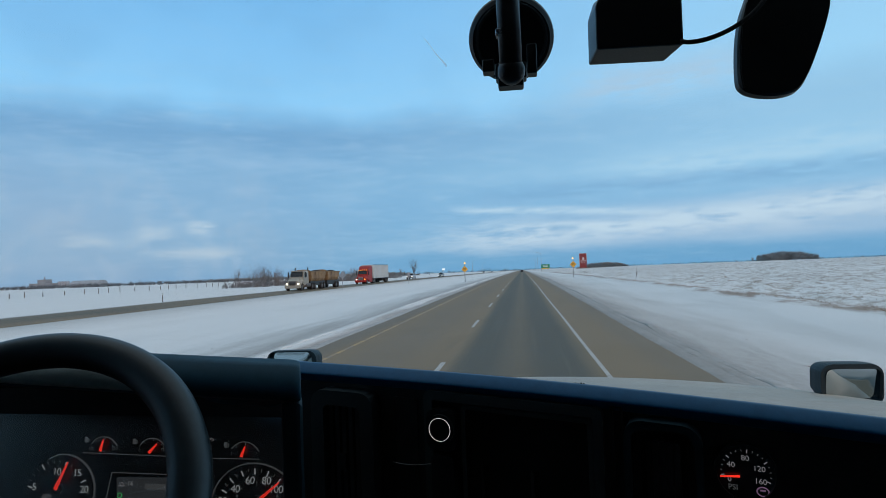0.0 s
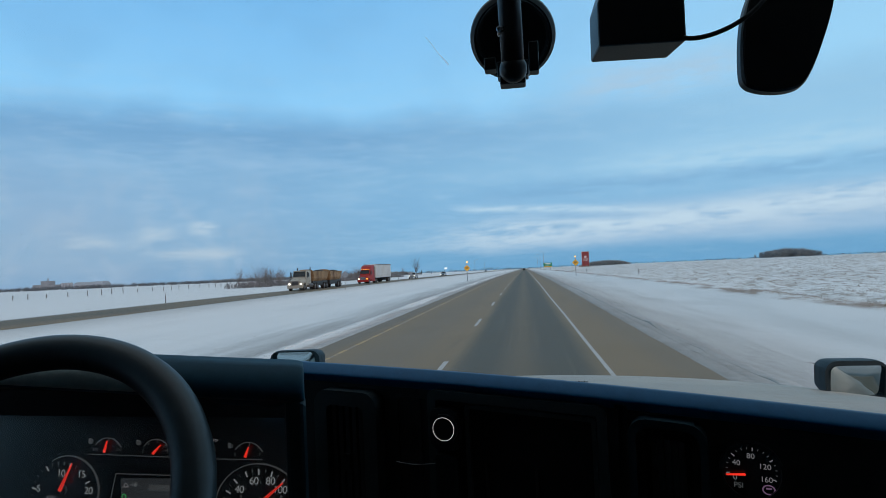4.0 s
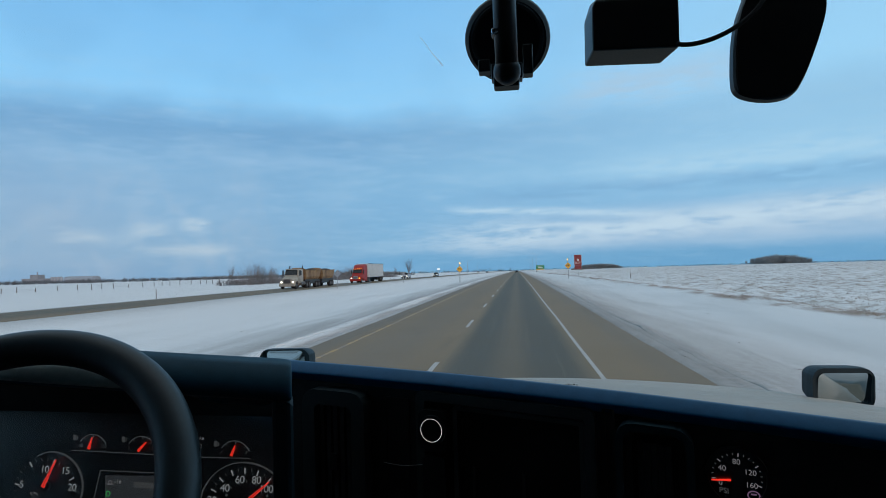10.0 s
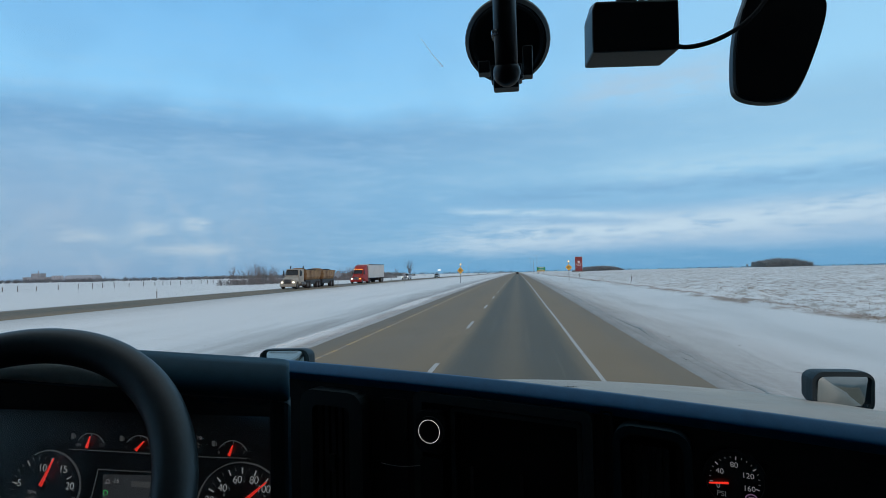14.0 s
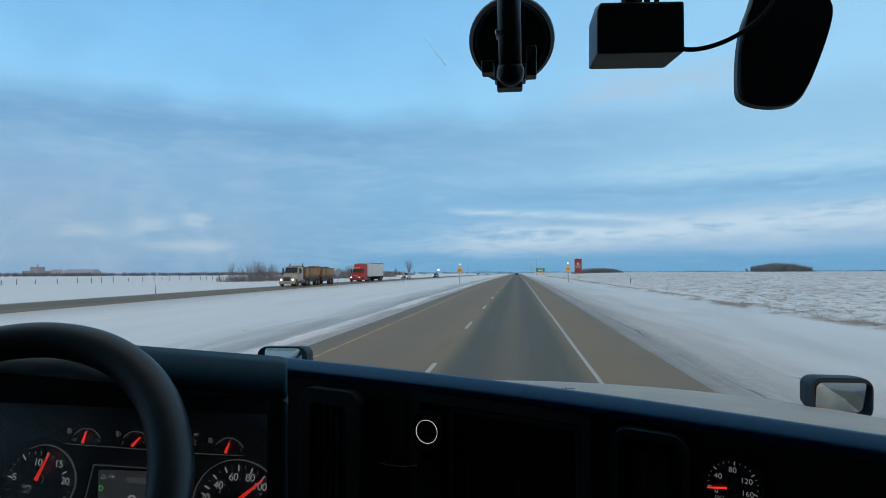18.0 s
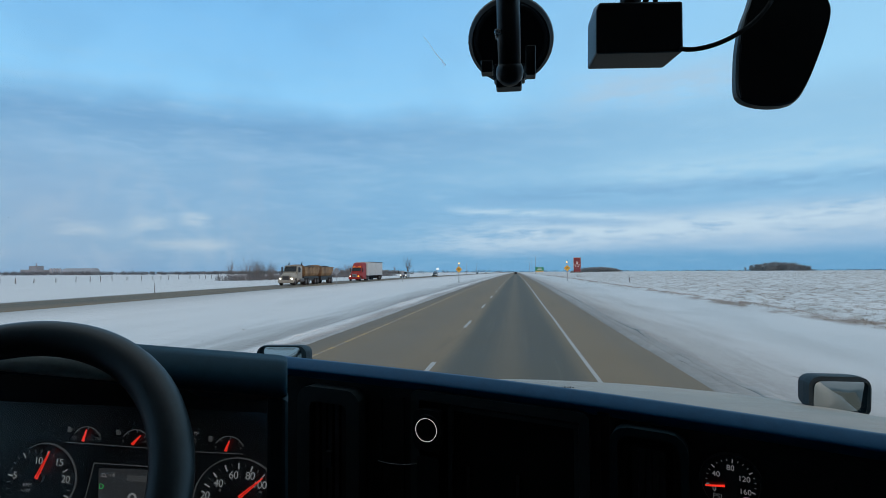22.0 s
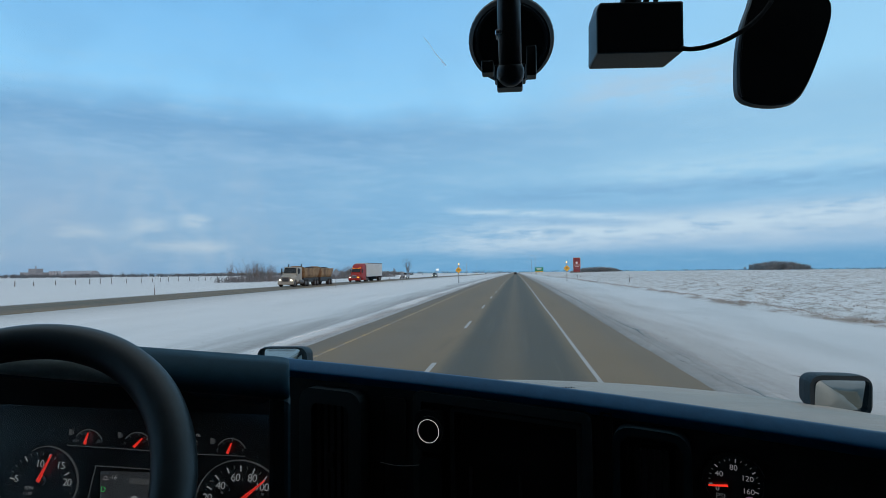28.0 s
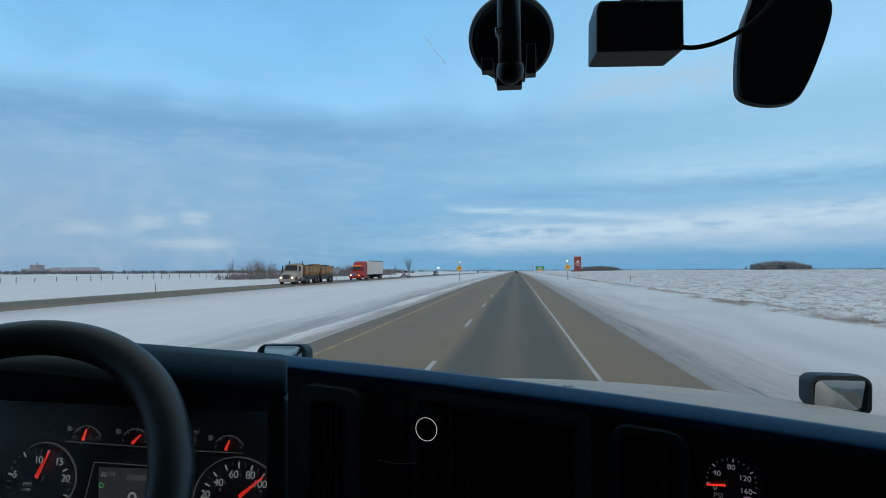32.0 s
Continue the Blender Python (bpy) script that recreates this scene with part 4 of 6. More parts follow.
def welcome_sign(x, y):
    z = ground_z(x, y) - 0.1
    ob = thing("monument_sign", (x, y, z), "tall dark red monument sign with white emblem on stones", "sign")
    rg = random.Random(4)
    bm = bmesh.new()
    for _ in range(70):
        a, r = rg.uniform(0, 6.283), rg.random() ** 0.6
        s = rg.uniform(0.35, 0.7)
        bmesh.ops.create_icosphere(bm, subdivisions=1, radius=1, matrix=Matrix.Translation((math.cos(a) * r * 5.4, math.sin(a) * r * 3.0, 1.0 * (1 - r) + 0.1)) @ Matrix.Diagonal((s, s, s * 0.7, 1)))
    part("stone_mound", bm, material("frosted_fieldstone", (0.33, 0.27, 0.23), 0.9, vary=0.4, scale=0.6), ob)
    part("plinth", box(bmesh.new(), (-3.1, -0.6, 0.6), (3.1, 0.6, 4.3), 0.05), SIGN_RED, ob)
    board = part("board", box(bmesh.new(), (-3.3, -0.7, 4.4), (3.3, 0.7, 14.2), 0.05), SIGN_RED, ob)
    for lo, hi in (((-3.45, -0.75, 4.2), (-3.28, 0.75, 14.35)), ((3.28, -0.75, 4.2), (3.45, 0.75, 14.35)), ((-3.28, -0.75, 14.18), (3.28, 0.75, 14.35))):
        part("edge_trim", box(bmesh.new(), lo, hi), SIGN_EDGE, ob)
    bm = bmesh.new()
    tube(bm, [(0, -0.78, 9.4), (0, -0.70, 9.4)], 1.05, 24)
    part("emblem", bm, SIGN_WHITE, board, "round white emblem")
    bm = bmesh.new()
    for k in range(5):
        a = radians(72 * k + 20)
        tube(bm, [(math.cos(a) * 0.5, -0.80, 9.4 + math.sin(a) * 0.5), (math.cos(a) * 0.5, -0.782, 9.4 + math.sin(a) * 0.5)], 0.25, 8)
    part("emblem_pattern", bm, SIGN_RED, board)
    for w0, w1, zc, hh in ((-2.9, -0.6, 7.35, 0.55), (-0.4, 2.9, 7.35, 0.55)):
        part("lettering_bar", box(bmesh.new(), (w0, -0.73, zc - hh / 2), (w1, -0.705, zc + hh / 2)), SIGN_EDGE, board)
    text_part("lettering", "Shines!", 1.5, Matrix.Translation((0.0, -0.72, 6.2)) @ Matrix.Rotation(radians(90), 4, "X"), SIGN_WHITE, board)


welcome_sign(57.0, 575.0)


def green_sign(x, y):
    ob = thing("guide_sign", (x, y, ground_z(x, y) - 0.05), "green highway guide sign with yellow tab on two posts", "road sign")
    for s in (-1.6, 1.6):
        part("post", box(bmesh.new(), (s - 0.09, -0.07, 0), (s + 0.09, 0.07, 2.4), 0.01, 1), WOOD, ob)
    plate = part("plate", box(bmesh.new(), (-2.6, -0.12, 2.2), (2.6, -0.08, 4.5), 0.03, 1), SIGN_GREEN, ob)
    part("tab", box(bmesh.new(), (-2.5, -0.118, 1.7), (2.5, -0.082, 2.18), 0.01, 1), SIGN_YELLOW, ob)
    for dz, w in ((0.5, 3.4), (-0.4, 2.8)):
        part("lettering_bar", box(bmesh.new(), (-w / 2, -0.128, 3.3 + dz), (w / 2, -0.123, 3.6 + dz)), SIGN_WHITE, plate)


green_sign(14.5, 380.0)


def street_lamp(x, y, h, side):
    ob = thing("street_lamp", (x, y, ground_z(x, y) - 0.05), "tall grey street lamp with curved arm", "street lamp", "street lamps at the junction")
    part("base", tube(bmesh.new(), [(0, 0, 0), (0, 0, 0.5)], [0.3, 0.22], 10), CONCRETE, ob)
    part("pole", tube(bmesh.new(), [(0, 0, 0.4), (0, 0, h * 0.9)], [0.15, 0.09], 10), STEEL, ob)
    arc = [(side * 3.0 * (1 - math.cos(a)), 0, h * 0.9 + 1.2 * math.sin(a)) for a in [radians(9 * k) for k in range(11)]]
    part("arm", tube(bmesh.new(), arc, 0.06, 8), STEEL, ob)
    part("lamp_head", box(bmesh.new(), (side * 3.0 - 0.45, -0.18, h * 0.9 + 1.1), (side * 3.0 + 0.45, 0.18, h * 0.9 + 1.28), 0.05), STEEL, ob)


for x, y, h, s in ((13.0, 410.0, 13.0, -1), (13.5, 520.0, 13.0, -1), (14.0, 640.0, 13.0, -1), (-46.0, 560.0, 12.0, 1), (-46.0, 700.0, 12.0, 1)):
    street_lamp(x, y, h, s)


def lit_billboard(x, y):
    ob = thing("roadside_sign", (x, y, ground_z(x, y)), "small lit white sign beyond the far fields", "sign")
    part("post", tube(bmesh.new(), [(0, 0, 0), (0, 0, 5.5)], 0.2, 8), STEEL, ob)
    part("panel", box(bmesh.new(), (-2.2, -0.2, 5.2), (2.2, 0.2, 8.0), 0.1), glow("lit_white_sign", (0.85, 0.95, 1.0), 1.0), ob)


lit_billboard(-118.0, 900.0)


def plant_building(x, y):
    ob = thing("grain_plant", (x, y, ground_z(x, y) - 0.2), "distant pale industrial plant on the horizon", "building")
    part("wall", box(bmesh.new(), (-45, -15, 0), (25, 15, 13), 0.2), CONCRETE, ob)
    part("wall", box(bmesh.new(), (-22, -12, 13), (2, 12, 23), 0.2), CONCRETE, ob)
    part("roof", box(bmesh.new(), (-46, -16, 13.05), (-22.5, 16, 13.6)), ROOFING, ob)
    part("roof", box(bmesh.new(), (-23, -13, 23.05), (3, 13, 23.6)), ROOFING, ob)
    for k in range(4):
        bm = bmesh.new()
        tube(bm, [(34 + 9 * k, 0, 0), (34 + 9 * k, 0, 15)], 4.2, 16)
        tube(bm, [(34 + 9 * k, 0, 15), (34 + 9 * k, 0, 17.5)], [4.2, 0.6], 16)
        part("silo", bm, ROOFING, ob)
    part("chimney", tube(bmesh.new(), [(-10, 0, 23), (-10, 0, 31)], 1.4, 12), CONCRETE, ob)
    for k in range(9):
        part("window", box(bmesh.new(), (-42 + 7 * k, -15.2, 4), (-39 + 7 * k, -15.0, 7)), AUTO_GLASS, ob)


plant_building(-1300.0, 1500.0)


def hall(x, y):
    ob = thing("farm_shed", (x, y, ground_z(x, y) - 0.1), "long low farm shed with pale metal roof", "building")
    part("wall", box(bmesh.new(), (-17, -7, 0), (17, 7, 4)), CONCRETE, ob)
    bm = bmesh.new()
    arc = [(8.0 * math.cos(radians(a)), 3.8 + 4.2 * math.sin(radians(a))) for a in range(0, 181, 15)]
    loft(bm, [[(xx, yy, zz) for yy, zz in arc] for xx in (-17.5, 17.5)])
    part("roof", bm, ROOFING, ob)
    part("door", box(bmesh.new(), (-3, -7.08, 0), (3, -7.01, 3.6)), STEEL, ob)


hall(-490.0, 625.0)


# ---- vehicles on the opposite carriageway ----
def wheel(parent, x, y, r, w):
    s = 1 if x > 0 else -1
    bm = bmesh.new()
    tube(bm, [(x - w / 2, y, r), (x - w * 0.38, y, r), (x + w * 0.38, y, r), (x + w / 2, y, r)], [r * 0.9, r, r, r * 0.9], 20)
    t = part("tyre", bm, TYRE, parent)
    bm = bmesh.new()
    tube(bm, [(x + s * w * 0.46, y, r), (x + s * (w * 0.5 + 0.02), y, r)], [r * 0.58, r * 0.5], 16)
    part("rim", bm, RIM, t)


def sections(bm, rows):
    """A body shell from stations along y: (y, half width, bottom, top, shoulder height, roof half width)."""
    loops = []
    for y, w, b, t, sh, rw in rows:
        loops.append([(-w, y, b), (w, y, b), (w * 1.0, y, sh), (rw, y, t - 0.05), (rw * 0.82, y, t), (-rw * 0.82, y, t), (-rw, y, t - 0.05), (-w, y, sh)])
    return loft(bm, loops)


def tractor(name, x, y, z, paint, label, sleeper, stacks):
    """A truck tractor that faces the camera; its bumper is at y."""
    ob = thing(name, (x, y, z), label, "truck")
    part("hood", sections(bmesh.new(), [(0.15, 0.92, 0.62, 1.50, 1.25, 0.70), (0.7, 1.05, 0.62, 1.72, 1.35, 0.80), (1.9, 1.10, 0.62, 1.90, 1.5, 0.90)]), paint, ob, smooth=False)
    part("bumper", box(bmesh.new(), (-1.2, 0.0, 0.35), (1.2, 0.3, 0.80), 0.08), paint, ob)
    grille = part("grille", box(bmesh.new(), (-0.52, 0.08, 0.78), (0.52, 0.16, 1.42), 0.05), RIM if not sleeper else STEEL, ob)
    for k in range(5):
        part("grille_bar", box(bmesh.new(), (-0.46, 0.05, 0.84 + 0.11 * k), (0.46, 0.079, 0.89 + 0.11 * k)), BLACK_PAINT, grille)
    for s in (-1, 1):
        bm = bmesh.new()
        bmesh.ops.create_uvsphere(bm, u_segments=12, v_segments=8, radius=1, matrix=Matrix.Translation((s * 0.86, 0.16, 1.0)) @ Matrix.Diagonal((0.17, 0.08, 0.13, 1)))
        part("headlight", bm, HEADLIGHT if s < 0 or not sleeper else AMBER, ob, smooth=True)
        bm = bmesh.new()
        arc = [(0.95 + 0.68 * math.cos(radians(a)), 0.55 + 0.68 * math.sin(radians(a))) for a in range(-5, 186, 16)]
        inn = [(0.95 + 0.60 * math.cos(radians(a)), 0.55 + 0.60 * math.sin(radians(a))) for a in range(185, -6, -16)]
        loft(bm, [[(s * xx, yy, zz) for yy, zz in arc + inn] for xx in (0.80, 1.22)])
        part("fender", bm, paint, ob)
        part("mirror", box(bmesh.new(), (s * 1.32 - 0.1, 1.9, 1.9), (s * 1.32 + 0.1, 2.02, 2.75), 0.04), BLACK_PAINT, ob)
        part("fuel_tank", tube(bmesh.new(), [(s * 0.98, 2.6, 0.72), (s * 0.98, 4.3, 0.72)], 0.33, 14), RIM if not sleeper else paint, ob)
    top = 3.75 if sleeper else 2.85
    body = [(1.75, 1.10, 0.75, 1.95, 1.88, 1.00), (2.25, 1.14, 0.75, 2.88, 2.0, 0.94), (2.5, 1.16, 0.75, 3.12, 2.2, 0.98), (3.0, 1.17, 0.75, 3.45, 2.4, 1.04), (3.6, 1.18, 0.75, 3.72, 2.5, 1.08), (4.4, 1.19, 0.75, 3.88, 2.6, 1.10), (5.3, 1.20, 0.75, 3.92, 2.6, 1.12)] if sleeper else [(1.8, 1.12, 0.75, 1.98, 1.9, 1.02), (2.25, 1.14, 0.75, 2.95 if not sleeper else 3.0, 2.0, 0.98), (3.1, 1.16, 0.75, top - 0.15, 2.2, 1.08), (3.5, 1.17, 0.75, top, 2.3, 1.1), (5.3 if sleeper else 3.7, 1.17, 0.75, top + 0.1, 2.3, 1.12)]
    part("cab", sections(bmesh.new(), body), paint, ob)
    bm = bmesh.new()
    loft(bm, [[(-0.94, 1.83, 2.03), (0.94, 1.83, 2.03), (0.86, 2.17, 2.80), (-0.86, 2.17, 2.80)], [(-0.94, 1.76, 2.05), (0.94, 1.76, 2.05), (0.86, 2.10, 2.82), (-0.86, 2.10, 2.82)]])
    part("windscreen", bm, AUTO_GLASS, ob)
    for s in (-1, 1):
        bm = bmesh.new()
        loft(bm, [[(s * xx, yy, zz) for yy, zz in ((2.15, 1.98), (2.95, 1.98), (2.95, 2.6), (2.45, 2.6))] for xx in (1.13, 1.185)])
        part("side_window", bm, AUTO_GLASS, ob)
    part("sun_visor", box(bmesh.new(), (-0.95, 1.96, 2.80), (0.95, 2.3, 2.88), 0.02), paint, ob)
    for k in range(5 if sleeper else 0):
        part("marker_lamp", box(bmesh.new(), (-0.8 + 0.4 * k - 0.12, 1.98, 2.90), (-0.8 + 0.4 * k + 0.12, 2.1, 2.98), 0.02), AMBER, ob)
    part("frame_rail", box(bmesh.new(), (-0.45, 0.4, 0.55), (0.45, 7.4 if sleeper else 6.6, 0.85)), BLACK_PAINT, ob)
    if sleeper:
        for s in (-1, 1):
            part("side_skirt", box(bmesh.new(), (s * 1.17 - 0.03, 2.3, 0.36), (s * 1.17 + 0.03, 5.5, 0.95), 0.02), paint, ob)
            part("gap_fairing", box(bmesh.new(), (s * 1.12 - 0.03, 5.3, 1.0), (s * 1.12 + 0.03, 5.8, 3.6), 0.02), BLACK_PAINT, ob)
    if stacks:
        for s in (-1, 1):
            part("exhaust_stack", tube(bmesh.new(), [(s * 1.0, 3.85, 0.9), (s * 1.0, 3.85, 3.15), (s * 1.0, 3.98, 3.38)], 0.085, 10), BLACK_PAINT, ob)
    for s in (-1, 1):
        wheel(ob, s * 1.02, 0.95, 0.52, 0.30)
        for yy in (((5.9, 7.0)) if sleeper else (5.2, 6.3)):
            wheel(ob, s * 0.95, yy, 0.52, 0.58)
    return ob


def box_trailer(x, y, z):
    ob = thing("box_trailer", (x, y, z), "long grey-white box trailer coupled to a red truck", "trailer")
    body = part("body", box(bmesh.new(), (-1.28, 0, 1.15), (1.28, 14.6, 4.1), 0.04, 1), TRAILER_WHITE, ob)
    for k in range(1, 12):
        for s in (-1, 1):
            part("side_post", box(bmesh.new(), (s * 1.30 - 0.014, 1.22 * k - 0.03, 1.25), (s * 1.30 + 0.014, 1.22 * k + 0.03, 4.0)), TRAILER_WHITE, body)
    for s in (-1, 1):
        part("top_rail", box(bmesh.new(), (s * 1.29 - 0.02, 0, 4.0), (s * 1.29 + 0.02, 14.6, 4.13)), BLACK_PAINT, ob)
        part("bottom_rail", box(bmesh.new(), (s * 1.29 - 0.02, 0, 1.08), (s * 1.29 + 0.02, 14.6, 1.20)), STEEL, ob)
        part("landing_leg", box(bmesh.new(), (s * 0.7 - 0.08, 3.4, 0.3), (s * 0.7 + 0.08, 3.56, 1.15)), BLACK_PAINT, ob)
        for yy in (11.8, 13.1):
            wheel(ob, s * 0.98, yy, 0.52, 0.56)
    part("bogie", box(bmesh.new(), (-0.6, 11.0, 0.5), (0.6, 13.9, 1.14)), BLACK_PAINT, ob)
    part("mud_flap", box(bmesh.new(), (-1.2, 14.2, 0.3), (1.2, 14.23, 1.1)), RUBBER, ob)


def hopper_trailer(x, y, z, length, label):
    ob = thing("hopper_trailer", (x, y, z), label, "trailer", "tan gravel hoppers")
    bm = bmesh.new()
    tiers = [(1.12, 0.80, 1.05, 0.95), (1.40, 1.04, 0.80, 0.72), (1.75, 1.18, 0.60, 0.52), (2.72, 1.26, 0.20, 0.10), (2.76, 1.22, 0.24, 0.14), (2.30, 1.16, 0.50, 0.45)]
    loft(bm, [[(-w, y0, zz), (-w * 0.96, y0 - 0.1, zz), (w * 0.96, y0 - 0.1, zz), (w, y0, zz), (w, length - y1, zz), (w * 0.96, length - y1 + 0.1, zz), (-w * 0.96, length - y1 + 0.1, zz), (-w, length - y1, zz)] for zz, w, y0, y1 in tiers])
    body = part("hopper", bm, TRAILER_TAN, ob)
    for k in (0.3, 0.7):
        for s in (-1, 1):
            yy = length * k
            bm = bmesh.new()
            loft(bm, [[(s * (1.16 + d), yy - 0.05, 1.82), (s * (1.16 + d), yy + 0.05, 1.82), (s * (1.26 + d), yy + 0.05, 2.70), (s * (1.26 + d), yy - 0.05, 2.70)] for d in (-0.01, 0.04)])
            part("rib", bm, TRAILER_TAN, body)
    for s in (-1, 1):
        part("top_rail", box(bmesh.new(), (s * 1.27 - 0.05, 0.15, 2.68), (s * 1.27 + 0.05, length - 0.1, 2.79), 0.02, 1), TRAILER_TAN, ob)
    bm = bmesh.new()
    arch = [(1.24, 1.95), (1.26, 2.70), (1.15, 2.92), (0.85, 3.06), (0.4, 3.12), (-0.4, 3.12), (-0.85, 3.06), (-1.15, 2.92), (-1.26, 2.70), (-1.24, 1.95)]
    loft(bm, [[(xx, yy + 0.55 * (2.76 - min(zz, 2.76)), zz) for xx, zz in arch] for yy in (0.02, 0.14)])
    part("end_board", bm, TRAILER_TAN, ob, "rusty arched front board")
    for yc, r in ((1.3, 1.1), (length - 1.6, 1.25)):
        bm = bmesh.new()
        bmesh.ops.create_uvsphere(bm, u_segments=16, v_segments=8, radius=1, matrix=Matrix.Translation((0, yc, 2.55)) @ Matrix.Diagonal((1.05, r, 0.48, 1)))
        part("gravel_heap", bm, TARP, ob, "dark gravel heaped above the rim", smooth=True)
    part("chassis", box(bmesh.new(), (-1.05, 0.3, 0.6), (1.05, length - 0.2, 1.28)), BLACK_PAINT, ob)
    for s in (-1, 1):
        for yy in (length - 2.2, length - 1.0):
            wheel(ob, s * 0.96, yy, 0.5, 0.54)


def far_z(y):
    return rise(y) + 0.045


tractor("gravel_truck", -33.4, 84.0, far_z(84.0), CREAM_PAINT, "cream highway truck with lit headlight and twin stacks", False, True)
hopper_trailer(-33.4, 88.4, far_z(89.5), 7.4, "rusty tan gravel hopper trailer heaped with dark gravel")
hopper_trailer(-33.4, 96.4, far_z(98.0), 6.8, "rusty tan gravel pup trailer behind the first hopper")
tractor("semi_truck", -33.6, 122.0, far_z(122.0), RED_PAINT, "red sleeper-cab semi-truck with lit amber roof lamps", True, False)
box_trailer(-33.6, 128.4, far_z(132.0))


def car(name, x, y, z, turn, paint, label, lights, tall=1.65, van=False):
    ob = thing(name, (x, y, z), label, "car")
    ob.rotation_euler = (0, 0, radians(turn))
    rows = [(0.0, 0.80, 0.38, 0.80, 0.65, 0.70), (0.5, 0.90, 0.28, 0.98, 0.8, 0.82), (1.25, 0.92, 0.25, 1.06, 0.9, 0.86), (3.9, 0.92, 0.25, 1.08, 0.9, 0.86), (4.55, 0.86, 0.35, 1.02, 0.85, 0.80)]
    part("body", sections(bmesh.new(), rows), paint, ob)
    part("roof", sections(bmesh.new(), [(1.25, 0.84, 1.0, 1.06, 1.03, 0.80), (1.95, 0.80, 1.0, tall - 0.06, 1.2, 0.66), (3.2, 0.80, 1.0, tall, 1.2, 0.68), (4.4, 0.80, 1.0, tall - 0.25 if not van else tall - 0.1, 1.2, 0.66)]), paint, ob)
    bm = bmesh.new()
    loft(bm, [[(-0.74, 1.31, 1.09), (0.74, 1.31, 1.09), (0.62, 1.88, tall - 0.14), (-0.62, 1.88, tall - 0.14)], [(-0.74, 1.27, 1.11), (0.74, 1.27, 1.11), (0.62, 1.84, tall - 0.12), (-0.62, 1.84, tall - 0.12)]])
    part("windscreen", bm, AUTO_GLASS, ob)
    for s in (-1, 1):
        for y0, y1 in ((1.9, 2.75), (2.85, 3.75)):
            bm = bmesh.new()
            loft(bm, [[(s * xx, yy, zz) for xx, yy, zz in ((0.835 + d, y0, 1.12), (0.835 + d, y1, 1.12), (0.72 + d, y1 - 0.05, tall - 0.16), (0.72 + d, y0 + 0.12, tall - 0.16))] for d in (-0.02, 0.012)])
            part("side_window", bm, AUTO_GLASS, ob)
        part("headlight", box(bmesh.new(), (s * 0.62 - 0.15, -0.03, 0.62), (s * 0.62 + 0.15, 0.05, 0.76), 0.02), lights, ob)
        for yy in (0.85, 3.65):
            wheel(ob, s * 0.80, yy, 0.34, 0.22)
    return ob


SILVER = material("silver_vehicle_paint", (0.30, 0.32, 0.34), 0.35, 0.3, vary=0.15, scale=1.0, coat=0.4)


def pickup(x, y, z):
    ob = thing("pickup_truck", (x, y, z), "silver crew-cab pickup with lit headlights on the highway", "pickup truck")
    body = part("body", sections(bmesh.new(), [(0.0, 0.90, 0.45, 0.98, 0.85, 0.82), (0.45, 0.99, 0.40, 1.14, 0.95, 0.92), (1.55, 1.01, 0.38, 1.20, 1.0, 0.94), (3.95, 1.01, 0.38, 1.22, 1.0, 0.94), (5.75, 0.99, 0.48, 1.20, 1.0, 0.94)]), SILVER, ob)
    part("cab", sections(bmesh.new(), [(1.50, 0.93, 1.12, 1.20, 1.16, 0.88), (2.20, 0.90, 1.12, 1.82, 1.3, 0.74), (3.45, 0.90, 1.12, 1.88, 1.3, 0.76), (3.95, 0.90, 1.12, 1.80, 1.3, 0.76)]), SILVER, ob)
    bm_ = bmesh.new()
    loft(bm_, [[(-0.80, 1.60 - d, 1.24 + d), (0.80, 1.60 - d, 1.24 + d), (0.69, 2.14 - d, 1.75 + d), (-0.69, 2.14 - d, 1.75 + d)] for d in (0.0, 0.035)])
    part("windscreen", bm_, AUTO_GLASS, ob)
    part("grille", box(bmesh.new(), (-0.52, -0.05, 0.68), (0.52, 0.02, 0.94), 0.02), RIM, ob)
    part("bumper", box(bmesh.new(), (-0.95, -0.10, 0.40), (0.95, 0.08, 0.62), 0.04), RIM, ob)
    part("tailgate", box(bmesh.new(), (-0.92, 5.70, 0.62), (0.92, 5.79, 1.28), 0.02), SILVER, ob)
    for s_ in (-1, 1):
        part("bed_rail", box(bmesh.new(), (s_ * 0.92 - 0.05, 4.0, 1.20), (s_ * 0.92 + 0.05, 5.72, 1.31), 0.02), SILVER, body)
        for y0, y1 in ((2.25, 2.95), (3.02, 3.75)):
            bm_ = bmesh.new()
            loft(bm_, [[(s_ * xx, yy, zz) for xx, yy, zz in ((0.895 + d, y0, 1.30), (0.895 + d, y1, 1.30), (0.80 + d, y1 - 0.06, 1.74), (0.80 + d, y0 + 0.10, 1.74))] for d in (-0.02, 0.02)])
            part("side_window", bm_, AUTO_GLASS, ob)
        part("headlight", box(bmesh.new(), (s_ * 0.74 - 0.16, -0.05, 0.76), (s_ * 0.74 + 0.16, 0.06, 0.93), 0.03), HEADLIGHT, ob)
        part("door_mirror", box(bmesh.new(), (s_ * 1.08 - 0.08, 2.05, 1.25), (s_ * 1.08 + 0.08, 2.17, 1.45), 0.03), BLACK_PAINT, ob)
        for yy in (1.0, 4.75):
            wheel(ob, s_ * 0.86, yy, 0.40, 0.26)


